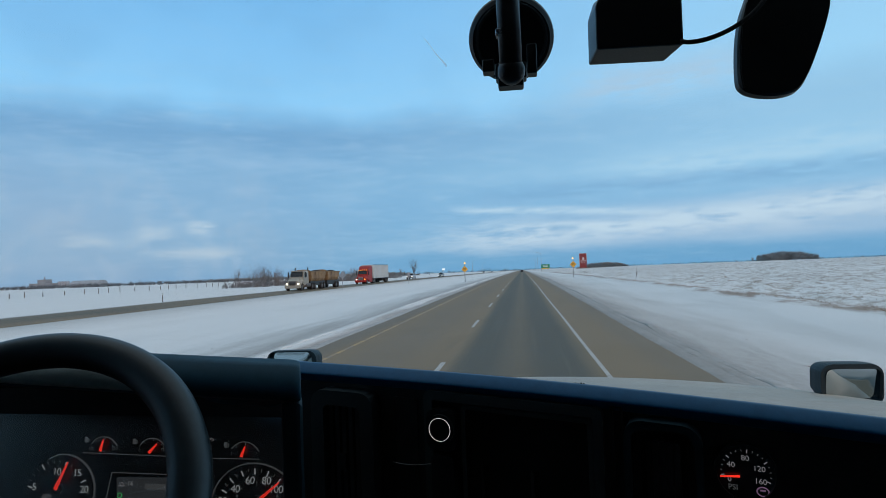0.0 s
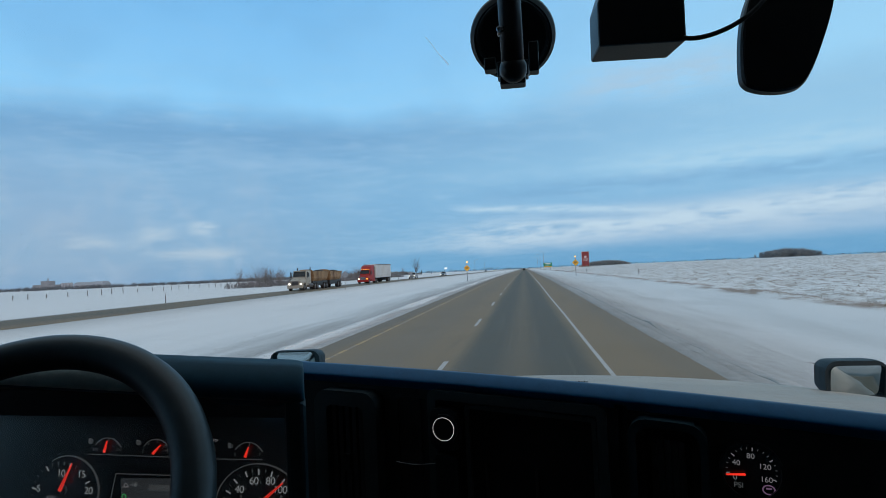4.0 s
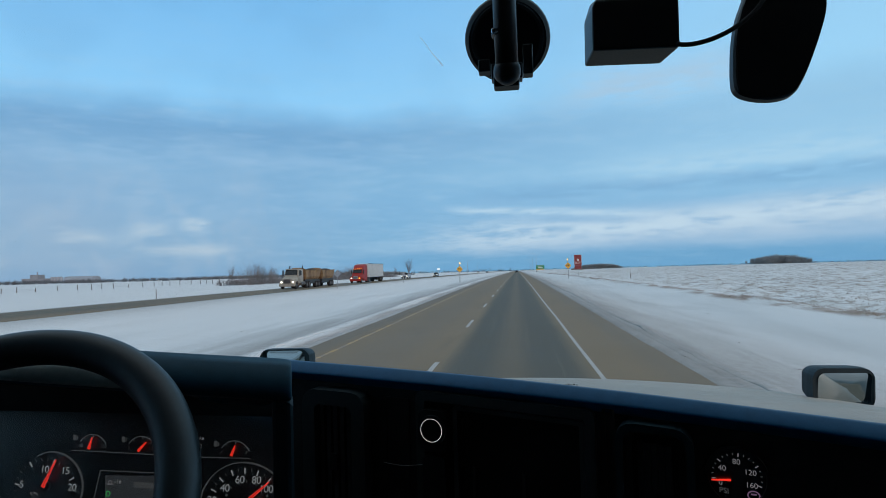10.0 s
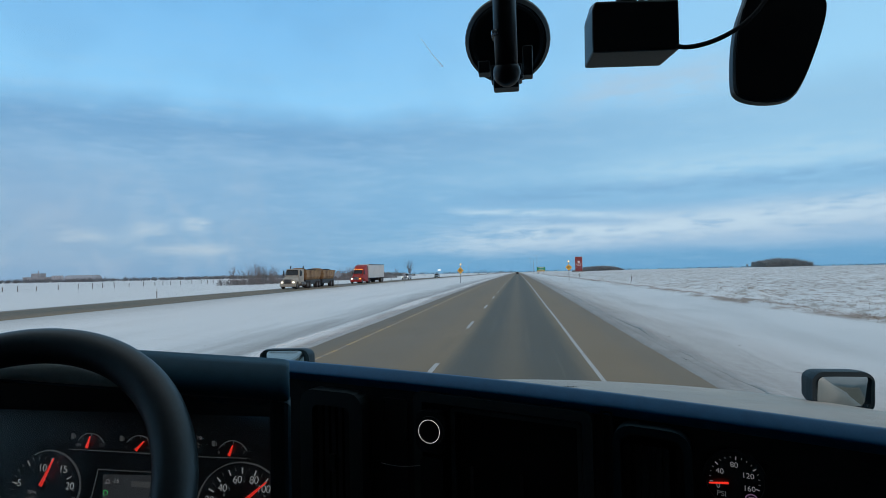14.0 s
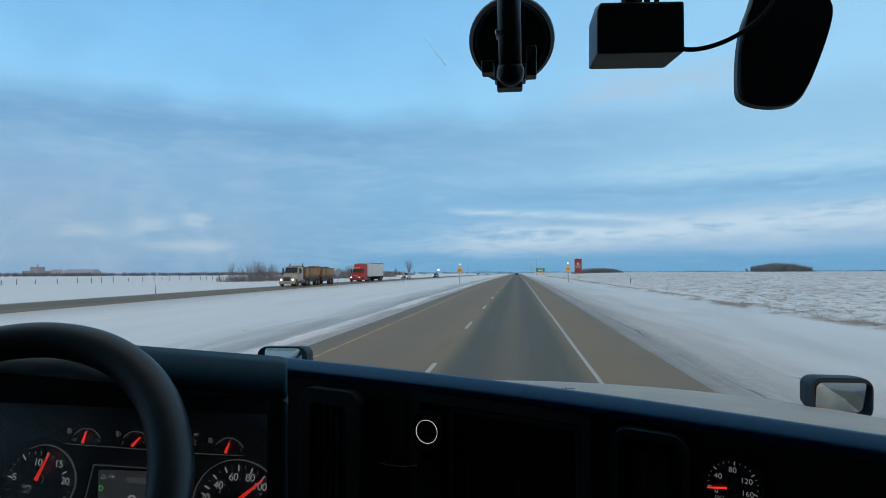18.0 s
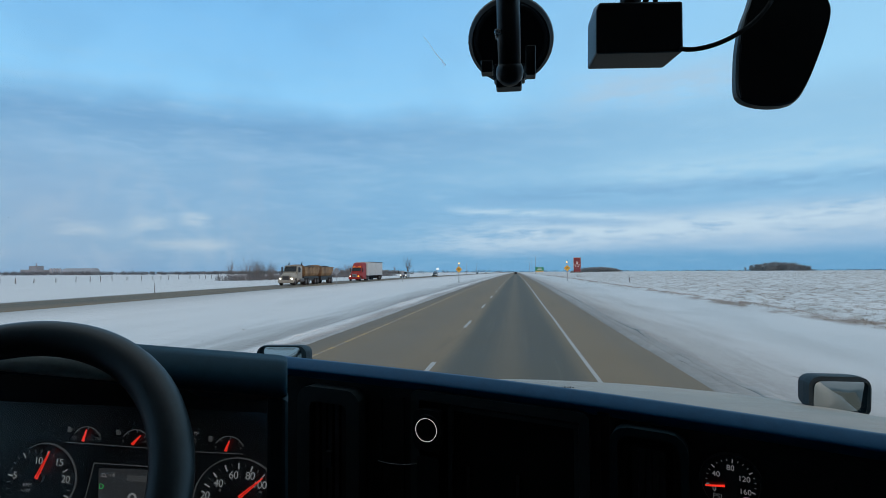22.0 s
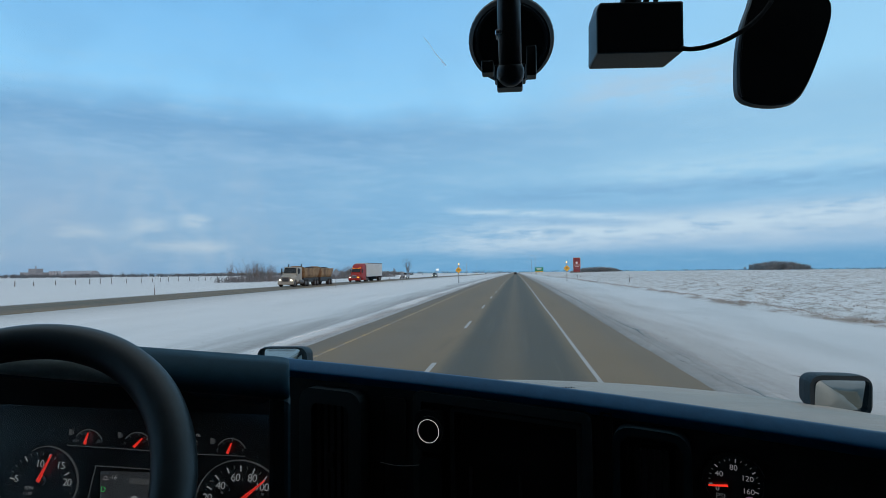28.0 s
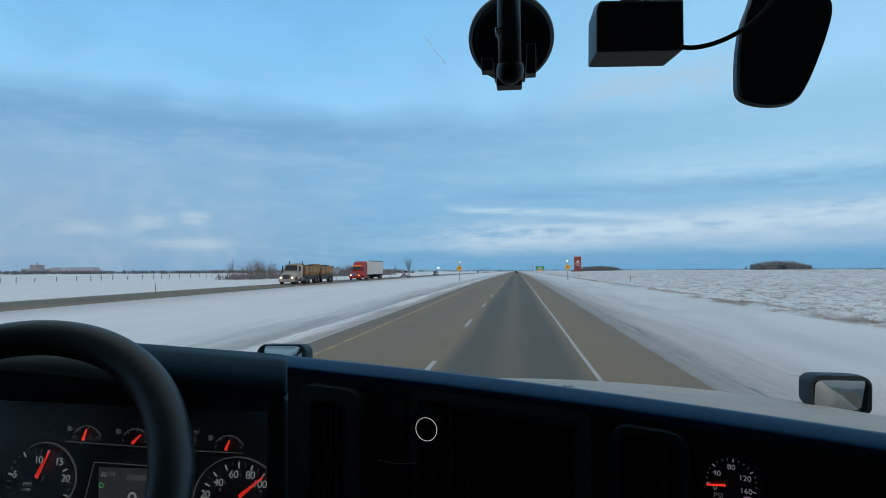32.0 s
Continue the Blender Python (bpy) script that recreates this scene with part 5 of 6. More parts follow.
pickup(-33.8, 178.0, far_z(178.0))
car("suv", -31.2, 228.0, far_z(228.0), 0, CAR_PAINT, "dark blue-grey car on the opposite carriageway", HEADLIGHT)
car("car", -33.6, 520.0, far_z(520.0), 0, CAR_PAINT, "far car with lit headlights", HEADLIGHT)
car("car", -30.6, 610.0, far_z(610.0), 0, CAR_PAINT, "far car with lit headlights", HEADLIGHT)
car("pickup", -0.3, 430.0, rise(430.0) + 0.03, 180, BLACK_PAINT, "dark vehicle far ahead in the same lane", NEEDLE, 1.8)


# ---- truck cab; coordinates from the camera's mean place ----
def root_of(ob):
    while ob.parent:
        ob = ob.parent
    return ob


def cab_thing(name, at, label, category, group="", kind=""):
    return thing(name, EYE + Vector(at), label, category, group, kind)


def cpart(name, bm, mat, parent, label="", smooth=False):
    bmesh.ops.translate(bm, vec=EYE - Vector(root_of(parent).location), verts=bm.verts)
    return part(name, bm, mat, parent, label, smooth=smooth)


def ctext(name, s, size, m, mat, parent, spacing=1.0):
    return text_part(name, s, size, Matrix.Translation(EYE - Vector(root_of(parent).location)) @ m, mat, parent, spacing)


def csolo(name, bm, mat, label, category, kind="structure"):
    bmesh.ops.translate(bm, vec=EYE, verts=bm.verts)
    return solo(name, bm, mat, label, category, kind=kind)


# shell that closes the cab: floor, firewall, doors with open upper halves, rear wall, roof
FLOOR = -1.05
csolo("floor", box(bmesh.new(), (-1.35, -0.95, -2.20), (1.35, 1.30, FLOOR)), CAB_LINING, "dark cab floor over the chassis", "floor")
csolo("wall_front", box(bmesh.new(), (-1.30, 1.24, FLOOR), (1.30, 1.29, -0.36)), CAB_LINING, "dark cab firewall", "wall")
csolo("wall_rear", box(bmesh.new(), (-1.35, -1.0, FLOOR), (1.35, -0.95, 0.62)), FABRIC, "grey fabric cab rear wall", "wall")
csolo("wall_left", box(bmesh.new(), (-1.35, -0.95, FLOOR), (-1.30, 1.29, -0.20)), CAB_LINING, "dark cab door lining", "wall")
csolo("wall_right", box(bmesh.new(), (1.30, -0.95, FLOOR), (1.35, 1.29, -0.20)), CAB_LINING, "dark cab door lining", "wall")
csolo("wall_left_pillar", box(bmesh.new(), (-1.35, -0.95, -0.20), (-1.30, 0.40, 0.62)), FABRIC, "grey fabric cab side lining", "wall")
csolo("wall_right_pillar", box(bmesh.new(), (1.30, -0.95, -0.20), (1.35, 0.40, 0.62)), FABRIC, "grey fabric cab side lining", "wall")
csolo("ceiling", box(bmesh.new(), (-1.35, -0.95, 0.57), (1.35, 0.62, 0.62)), FABRIC, "grey fabric cab headliner", "ceiling")
csolo("wall_left_skin", box(bmesh.new(), (-1.375, -0.95, -1.60), (-1.352, 1.28, -0.20), 0.008), HOOD_PAINT, "dirty white outer skin of the cab door", "wall")
csolo("wall_right_skin", box(bmesh.new(), (1.352, -0.95, -1.60), (1.375, 1.28, -0.20), 0.008), HOOD_PAINT, "dirty white outer skin of the cab door", "wall")
for s, nm in ((-1, "trim_left"), (1, "trim_right")):
    bm = bmesh.new()
    tube(bm, [(s * 1.30, 1.27, -0.25), (s * 1.28, 0.64, 0.58)], 0.05, 8)
    csolo(nm, bm, CAB_LINING, "dark windshield pillar", "trim")


def glass_y(z):
    """Inner face of the raked windshield at height z."""
    return 1.22 - (z + 0.33) * 0.68


wind = cab_thing("window_1", (0, 1.22, -0.33), "raked truck windshield with dust specks and a scratch", "windshield", kind="structure")
bm = bmesh.new()
loft(bm, [[(-1.28, glass_y(-0.36) + d, -0.36), (1.28, glass_y(-0.36) + d, -0.36), (1.28, glass_y(0.58) + d, 0.58), (-1.28, glass_y(0.58) + d, 0.58)] for d in (0.0, 0.006)])
pane = cpart("pane", bm, WINDSHIELD, wind)
pane.visible_shadow = False
SPECK = material("dried_dirt_specks", (0.30, 0.37, 0.44), 0.9, vary=0.4, scale=50)
SCRATCH = bpy.data.materials.new("pale_glass_scratch")
SCRATCH.use_nodes = True
SN = Nodes(SCRATCH.node_tree)
clear_, milky = SN.add("ShaderNodeBsdfTransparent"), SN.add("ShaderNodeBsdfTranslucent")
milky.inputs[0].default_value = (0.95, 0.95, 0.95, 1)
blend = SN.add("ShaderNodeMixShader")
blend.inputs[0].default_value = 0.3
SN.tree.links.new(clear_.outputs[0], blend.inputs[1])
SN.tree.links.new(milky.outputs[0], blend.inputs[2])
SN.tree.links.new(blend.outputs[0], SN.add("ShaderNodeOutputMaterial").inputs[0])
rg = random.Random(21)
for ax, ez, r in ((-0.4524, 0.1313, 0.0008), (-0.2293, 0.3391, 0.0007), (-0.344, 0.3167, 0.0008), (-0.1649, 0.291, 0.0007), (-0.0836, 0.3026, 0.0008),
                  (-0.867, 0.0914, 0.0012), (-0.870, 0.068, 0.0010), (-0.8486, 0.077, 0.0008), (-0.8816, 0.058, 0.0010), (-0.2982, 0.2274, 0.0006), (-0.183, 0.116, 0.0006)):
    bm = bmesh.new()
    c = Vector((ax, glass_y(ez) - 0.002, ez))
    bmesh.ops.create_icosphere(bm, subdivisions=1, radius=1, matrix=Matrix.Translation(c) @ Matrix.Rotation(radians(34), 4, "X") @ Matrix.Diagonal((r * 0.7, 0.0003, r * rg.uniform(0.6, 1.4), 1)))
    cpart("dirt_speck", bm, SPECK, pane)
bm = bmesh.new()
tube(bm, [(-0.1196 + 0.0262 * t, glass_y(0.3102 - 0.0328 * t) - 0.002, 0.3102 - 0.0328 * t + 0.0008 * math.sin(9 * t)) for t in [k / 12 for k in range(13)]], [0.0005 + 0.0011 * (k / 12) ** 3 for k in range(13)], 5)
cpart("scratch", bm, SCRATCH, pane)

# dashboard: the centre panel is turned towards the driver and drops a little to the passenger's side
ORG = Vector((-0.352, 0.93, -0.141))
AX_U = Vector((0.96315, -0.26896, 0.0))
AX_V = Vector((0.26896, 0.96315, 0.0))
DROP = -0.0551


def D(u, v, w):
    return ORG + AX_U * u + AX_V * v + Vector((0, 0, w + DROP * u + 0.006 * math.sin(math.pi * min(1.0, max(0.0, u / 0.78)))))


def slab(u0, u1, w0, w1, v0, v1, r=0.004, n=3):
    """A rounded plate in the panel's own axes."""
    bm_ = bmesh.new()
    o = [((u0 + u1) / 2 + a, (w0 + w1) / 2 + b) for a, b in rounded(u1 - u0, w1 - w0, r, n)]
    loft(bm_, [[D(u, v, w) for u, w in o] for v in (v0, v1)])
    return bm_


def frame_ring(u0, u1, w0, w1, v0, v1, border, r=0.01, n=4):
    bm_ = bmesh.new()
    c = ((u0 + u1) / 2, (w0 + w1) / 2)
    outer = rounded(u1 - u0, w1 - w0, r, n)
    inner = rounded(u1 - u0 - 2 * border, w1 - w0 - 2 * border, max(0.002, r - border * 0.6), n)
    rings_ = [[bm_.verts.new(D(c[0] + a, v, c[1] + b)) for a, b in o] for o, v in ((outer, v1), (outer, v0), (inner, v0), (inner, v1))]
    k = len(outer)
    for a, b in zip(rings_, rings_[1:] + rings_[:1]):
        for i in range(k):
            bm_.faces.new((a[i], a[(i + 1) % k], b[(i + 1) % k], b[i]))
    return bm_


dash = cab_thing("dashboard", (0.1, 1.15, FLOOR), "black plastic truck dashboard, blue sky sheen painted along its padded edge", "dashboard")
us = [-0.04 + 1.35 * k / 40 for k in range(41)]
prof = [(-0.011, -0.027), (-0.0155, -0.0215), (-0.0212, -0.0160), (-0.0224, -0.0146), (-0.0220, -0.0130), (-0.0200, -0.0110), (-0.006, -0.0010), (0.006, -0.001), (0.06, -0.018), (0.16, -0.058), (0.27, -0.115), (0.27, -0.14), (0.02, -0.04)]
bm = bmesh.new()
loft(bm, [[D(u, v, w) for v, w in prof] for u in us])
cpart("top_pad", bm, PAD, dash, "padded dash edge with the blue sky sheen put into its colour", smooth=True)
bm = bmesh.new()
loft(bm, [[D(u, v, w) for v, w in ((-0.010, -0.0255), (-0.012, -0.30), (-0.03, -0.62), (0.05, -0.62), (0.05, -0.0255))] for u in us])
cpart("face_panel", bm, PANEL, dash)


def vent(u0, u1, w0, w1, slats, border, mat):
    fr = cpart("air_vent", frame_ring(u0, u1, w0, w1, -0.036, -0.008, border, 0.022), mat, dash, "black vent with upright slats")
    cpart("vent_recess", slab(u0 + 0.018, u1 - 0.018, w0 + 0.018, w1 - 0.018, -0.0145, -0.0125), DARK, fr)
    wd = (u1 - u0 - 0.05) / slats
    for k in range(slats):
        uc = u0 + 0.025 + wd * (k + 0.5)
        cpart("slat", slab(uc - 0.0035, uc + 0.0035, w0 + 0.024, w1 - 0.024, -0.028, -0.015, 0.001, 1), PANEL, fr)
    cpart("vent_thumbwheel", slab((u0 + u1) / 2 - 0.006, (u0 + u1) / 2 + 0.006, (w0 + w1) / 2 - 0.012, (w0 + w1) / 2 + 0.012, -0.035, -0.028, 0.003), RUBBER, fr)


vent(0.030, 0.138, -0.245, -0.034, 5, 0.022, TRIM)
vent(0.492, 0.582, -0.225, -0.030, 5, 0.009, POST)
cub = cpart("storage_tray", frame_ring(0.216, 0.466, -0.24, -0.024, -0.024, -0.008, 0.013, 0.010), TRIM, dash, "open black storage tray")
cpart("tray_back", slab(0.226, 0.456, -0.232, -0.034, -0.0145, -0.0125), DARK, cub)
cpart("tray_inner_frame", frame_ring(0.272, 0.452, -0.225, -0.040, -0.022, -0.0145, 0.006, 0.006), TRIM, cub)
for k in range(2):
    uc = 0.300 + 0.07 * k
    cpart("tray_divider", slab(uc - 0.002, uc + 0.002, -0.20, -0.12, -0.018, -0.0145, 0.001, 1), PANEL, cub)
cpart("seam_trim", frame_ring(0.475, 0.490, -0.24, -0.020, -0.016, -0.008, 0.003, 0.004), PANEL, dash)
cpart("seam_trim", frame_ring(0.160, 0.200, -0.24, -0.040, -0.013, -0.008, 0.003, 0.004), PANEL, dash)


def disc(uc, wc, r, v0, v1, n=32):
    bm_ = bmesh.new()
    loft(bm_, [[D(uc + r * math.cos(a), v, wc + r * math.sin(a) - DROP * r * math.cos(a)) for a in [2 * math.pi * k / n for k in range(n)]] for v in (v0, v1)])
    return bm_


def annulus(uc, wc, r0, r1, v0, v1, n=40, squash=1.0):
    bm_ = bmesh.new()
    an = [2 * math.pi * k / n for k in range(n)]
    rings_ = [[bm_.verts.new(D(uc + r * math.cos(a) * squash, v, wc + r * math.sin(a) - DROP * r * math.cos(a) * squash)) for a in an] for r, v in ((r1, v1), (r1, v0), (r0, v0), (r0, v1))]
    for a, b in zip(rings_, rings_[1:] + rings_[:1]):
        for i in range(n):
            bm_.faces.new((a[i], a[(i + 1) % n], b[(i + 1) % n], b[i]))
    return bm_


sock = cab_thing("power_socket", D(0.243, -0.02, -0.07), "round black power socket ringed by a thin white light", "power socket")
cpart("housing", slab(0.222, 0.266, -0.105, -0.048, -0.030, -0.0146, 0.012), HOUSING, sock)
cpart("bezel", annulus(0.2445, -0.0745, 0.0168, 0.0205, -0.0345, -0.0301), HOUSING, sock)
cpart("light_ring", annulus(0.2445, -0.0745, 0.0156, 0.0162, -0.0350, -0.0347), RING_LIGHT, sock, "thin lit white ring")
cpart("cap", disc(0.2445, -0.0745, 0.0148, -0.032, -0.0301), DARK, sock)
cpart("plug_body", slab(0.228, 0.262, -0.235, -0.112, -0.030, -0.0146, 0.006), HOUSING, sock)
wire = cab_thing("charging_cable", D(0.20, -0.03, -0.13), "thin pale cable lying across the dash face", "cable")
cpart("cord", tube(bmesh.new(), [D(0.164 + 0.072 * t, -0.026 - 0.006 * math.sin(3.1 * t), -0.1315 - 0.002 * math.sin(3.1 * t) + 0.008 * t) for t in [k / 14 for k in range(15)]], 0.0006, 6), material("pale_cable", (0.35, 0.35, 0.35), 0.5), wire)


def PV(u, w, v=-0.0205):
    return D(u, v, w - 0.0085 - DROP * (u - 0.627))


def bar(p, q, width, nrm, thick=0.0006, tip=1.0):
    """A flat bar from p to q, facing nrm, drawn in towards q."""
    p, q, nrm = Vector(p), Vector(q), Vector(nrm).normalized()
    s = (q - p).cross(nrm).normalized() * width / 2
    bm_ = bmesh.new()
    loft(bm_, [[p - s + nrm * d, p + s + nrm * d, q + s * tip + nrm * d, q - s * tip + nrm * d] for d in (0.0, thick)])
    return bm_


psi = cab_thing("pressure_gauge", PV(0.627, -0.07), "round black air pressure gauge with a lit red needle", "gauge")
cpart("bezel", annulus(0.627, -0.080, 0.031, 0.034, -0.022, -0.008), HOUSING, psi)
cpart("dial", disc(0.627, -0.080, 0.0315, -0.016, -0.0085), FACE, psi)
GN = -AX_V
for k in range(17):
    a = radians(190 - 13.1 * k)
    big = k % 4 == 0
    r0, r1 = (0.0232, 0.0272) if big else (0.0250, 0.0270)
    cpart("tick", bar(PV(0.627 + r0 * math.cos(a), -0.0715 + r0 * math.sin(a), -0.0165), PV(0.627 + r1 * math.cos(a), -0.0715 + r1 * math.sin(a), -0.0165), 0.0011 if big else 0.0007, GN), DIM_NUMERAL if big else FAINT, psi)
PTEXT = Matrix(((AX_U.x, 0, -AX_V.x, 0), (AX_U.y, 0, -AX_V.y, 0), (DROP, 1, 0, 0), (0, 0, 0, 1)))
for s, u, w in (("40", 0.6115, -0.0634), ("80", 0.627, -0.0545), ("120", 0.6413, -0.0655), ("160", 0.6422, -0.0801), ("0", 0.6094, -0.0805), ("PSI", 0.6127, -0.0895)):
    ctext("numeral", s, 0.0088, Matrix.Translation(PV(u, w, -0.0168)) @ PTEXT, DIM_NUMERAL if s != "PSI" else FAINT, psi)
cpart("needle", bar(PV(0.6205, -0.0753, -0.019), PV(0.5995, -0.0775, -0.019), 0.0026, GN, 0.001, 0.6), NEEDLE, psi)
cpart("brake_symbol", annulus(0.644, -0.0990, 0.0045, 0.0058, -0.0169, -0.0163, 20, 1.2), VIOLET, psi)
cpart("brake_symbol", bar(PV(0.6410, -0.0900, -0.0165), PV(0.6470, -0.0900, -0.0165), 0.0018, GN), VIOLET, psi)

# instrument binnacle in front of the driver
LEAN = -0.057


def B(x, y, z):
    """Driver's side of the dash, with the same slight drop."""
    return Vector((x, y, z + LEAN * (x + 0.272)))


VISOR = ((0.664, -0.147), (0.656, -0.142), (0.655, -0.134), (0.662, -0.122), (0.678, -0.109), (0.700, -0.104), (0.74, -0.113), (0.79, -0.132), (0.83, -0.158), (0.845, -0.19), (0.82, -0.176), (0.70, -0.152))
bm = bmesh.new()
loops = []
for x, f in [(-1.08 + 0.808 * k / 31, 1.0) for k in range(32)] + [(-0.2670, 0.99), (-0.2625, 0.96), (-0.2595, 0.91), (-0.2580, 0.84)]:
    keep = 1.0 - 0.93 * step(x, -0.515, -0.290)
    rim = [(0.690 + (y - 0.690) * f, -0.128 + (z + 0.128) * f) for y, z in VISOR]
    loops.append([B(x * (1 + (y / 0.657 - 1) * step(x, -0.5, -0.27)), 0.70 + (y - 0.70) * keep if y > 0.70 else y, max(z, -0.165 if keep < 0.9 else -1) + 0.010 * max(0.0, (-0.2585 - x) / 0.8215) ** 2) for y, z in rim])
loft(bm, loops)
visor = cpart("binnacle_visor", bm, VISOR_PAD, dash, "padded visor over the instruments", smooth=True)
# added pale strip: side-window light on the visor's front face, as colour
LIT_EDGE = material("side_lit_visor_grey", (0.42, 0.44, 0.40), 0.7, vary=0.2, scale=40)
bm = bmesh.new()
loops = []
for k in range(17):
    x = -1.06 + 0.62 * k / 16
    f = 1.0 - step(x, -0.51, -0.45) * 0.8
    up = 0.010 * ((-0.2585 - x) / 0.8215) ** 2
    loops.append([B(x, y, z + up) for y, z in ((0.6570, -0.1425), (0.6530, -0.1400), (0.6527, -0.1340), (0.6585 - 0.005 * (1 - f), -0.1225 - 0.010 * (1 - f)), (0.6640 - 0.010 * (1 - f), -0.1170 - 0.015 * (1 - f)), (0.6665, -0.1185 - 0.012 * (1 - f)), (0.6600, -0.1380))])
loft(bm, loops)
cpart("visor_lip", bm, LIT_EDGE, visor, "front edge of the visor, coloured pale for the cab light on it", smooth=True)
END = ((0.664, -0.62), (0.662, -0.158), (0.664, -0.1465), (0.690, -0.1430), (0.700, -0.62))
bm = bmesh.new()
loft(bm, [[B(x * y / 0.657, y - 0.001 + d * (1 if y < 0.705 else -1), z - 0.001 - d) for y, z in END] for x, d in ((-0.2840, 0.006), (-0.2815, 0.002), (-0.2770, 0.0), (-0.2640, 0.0), (-0.2605, 0.0015), (-0.2585, 0.005))])
cpart("binnacle_end", bm, POST, dash)
cpart("knee_panel", box(bmesh.new(), (-1.08, 0.70, -0.70), (-0.29, 0.78, -0.42), 0.02), PANEL, dash)

NEEDLE_DARK = glow("deep_red_needle_core", (0.5, 0.012, 0.01), 0.45)
clus = cab_thing("instrument_cluster", (-0.55, 0.82, -0.35), "dark truck instrument cluster with lit red needles", "instrument cluster")
cpart("backing", box(bmesh.new(), (-1.05, 0.806, -0.44), (-0.340, 0.84, -0.152), 0.002, 1), FACE, clus)
CN = Vector((0, -1, 0))
YF = 0.8045


def ring_y(cx, cz, r0, r1, y0, y1, a0=0.0, a1=360.0, n=48):
    bm_ = bmesh.new()
    full = a1 - a0 >= 360
    an = [radians(a0 + (a1 - a0) * k / n) for k in range(n if full else n + 1)]
    rings_ = [[bm_.verts.new((cx + r * math.cos(a), y, cz + r * math.sin(a))) for a in an] for r, y in ((r1, y1), (r1, y0), (r0, y0), (r0, y1))]
    for a, b in zip(rings_, rings_[1:] + rings_[:1]):
        for i in range(len(an) - (0 if full else 1)):
            j = (i + 1) % len(an)
            bm_.faces.new((a[i], a[j], b[j], b[i]))
    return bm_


CTEXT = Matrix(((1, 0.12, 0, 0), (0, 0, -1, 0), (LEAN * 0.5, 1, 0, 0), (0, 0, 0, 1)))


def dial(name, label, cx, cz, r, a_start, a_end, count, every, numbers, tip, root, arc):
    ax, az_, ar, a0, a1 = arc
    g = cpart(name, ring_y(ax, az_, ar - 0.0010, ar, YF - 0.002, YF + 0.001, a0, a1), FAINT, clus, label)
    for k in range(count):
        a = radians(a_start + (a_end - a_start) * k / (count - 1))
        big = k % every == 0
        r0, r1 = r - (0.0165 if big else 0.0125), r - 0.0085
        cpart("tick", bar((cx + r0 * math.cos(a), YF, cz + r0 * math.sin(a)), (cx + r1 * math.cos(a), YF, cz + r1 * math.sin(a)), 0.0018 if big else 0.0010, CN), NUMERAL if big else FAINT, g)
    for s, x, z in numbers:
        ctext("numeral", s, 0.0148, Matrix.Translation((x, YF - 0.001, z)) @ CTEXT, NUMERAL, g, 0.92)
    cpart("needle", bar((root[0], YF - 0.006, root[1]), (tip[0], YF - 0.006, tip[1]), 0.0056, CN, 0.001, 0.3), NEEDLE, g)
    cpart("needle_ridge", bar((root[0] + 0.001, YF - 0.0075, root[1] + 0.001), (root[0] * 0.2 + tip[0] * 0.8, YF - 0.0075, root[1] * 0.2 + tip[1] * 0.8), 0.0011, CN, 0.0004, 0.5), NEEDLE_DARK, g)
    cpart("hub", ring_y(root[0], root[1], 0.0, 0.008, YF - 0.004, YF), DARK, g)
    return g


tach = dial("tachometer", "rev counter with a lit red needle", -0.692, -0.3105, 0.0590, 212, -20, 21, 4,
            (("5", -0.7295, -0.2989), ("10", -0.6920, -0.2765), ("15", -0.6592, -0.2780), ("20", -0.6488, -0.3018)), (-0.6697, -0.2605), (-0.6912, -0.3000), (-0.680, -0.2985, 0.0480, -55, 120))
ctext("lettering", "RPM", 0.0075, Matrix.Translation((-0.7095, YF - 0.001, -0.3120)) @ CTEXT, DIM_NUMERAL, tach)
ctext("lettering", "x 100", 0.0062, Matrix.Translation((-0.7120, YF - 0.001, -0.3195)) @ CTEXT, DIM_NUMERAL, tach)
dial("speedometer", "speedometer with a lit red needle", -0.386, -0.3265, 0.065, 215, -35, 25, 2,
     (("20", -0.4352, -0.3158), ("40", -0.4154, -0.2986), ("60", -0.3933, -0.2866), ("80", -0.3690, -0.2870), ("100", -0.3551, -0.2988)), (-0.3486, -0.2870), (-0.3828, -0.3148), (-0.3868, -0.3300, 0.0680, 0, 360))
for k in range(11):
    a = radians(200 - 22 * k)
    cpart("inner_tick", bar((-0.384 + 0.031 * math.cos(a), YF, -0.3215 + 0.031 * math.sin(a)), (-0.384 + 0.034 * math.cos(a), YF, -0.3215 + 0.034 * math.sin(a)), 0.0012 if k % 2 else 0.003, CN), FAINT, clus)
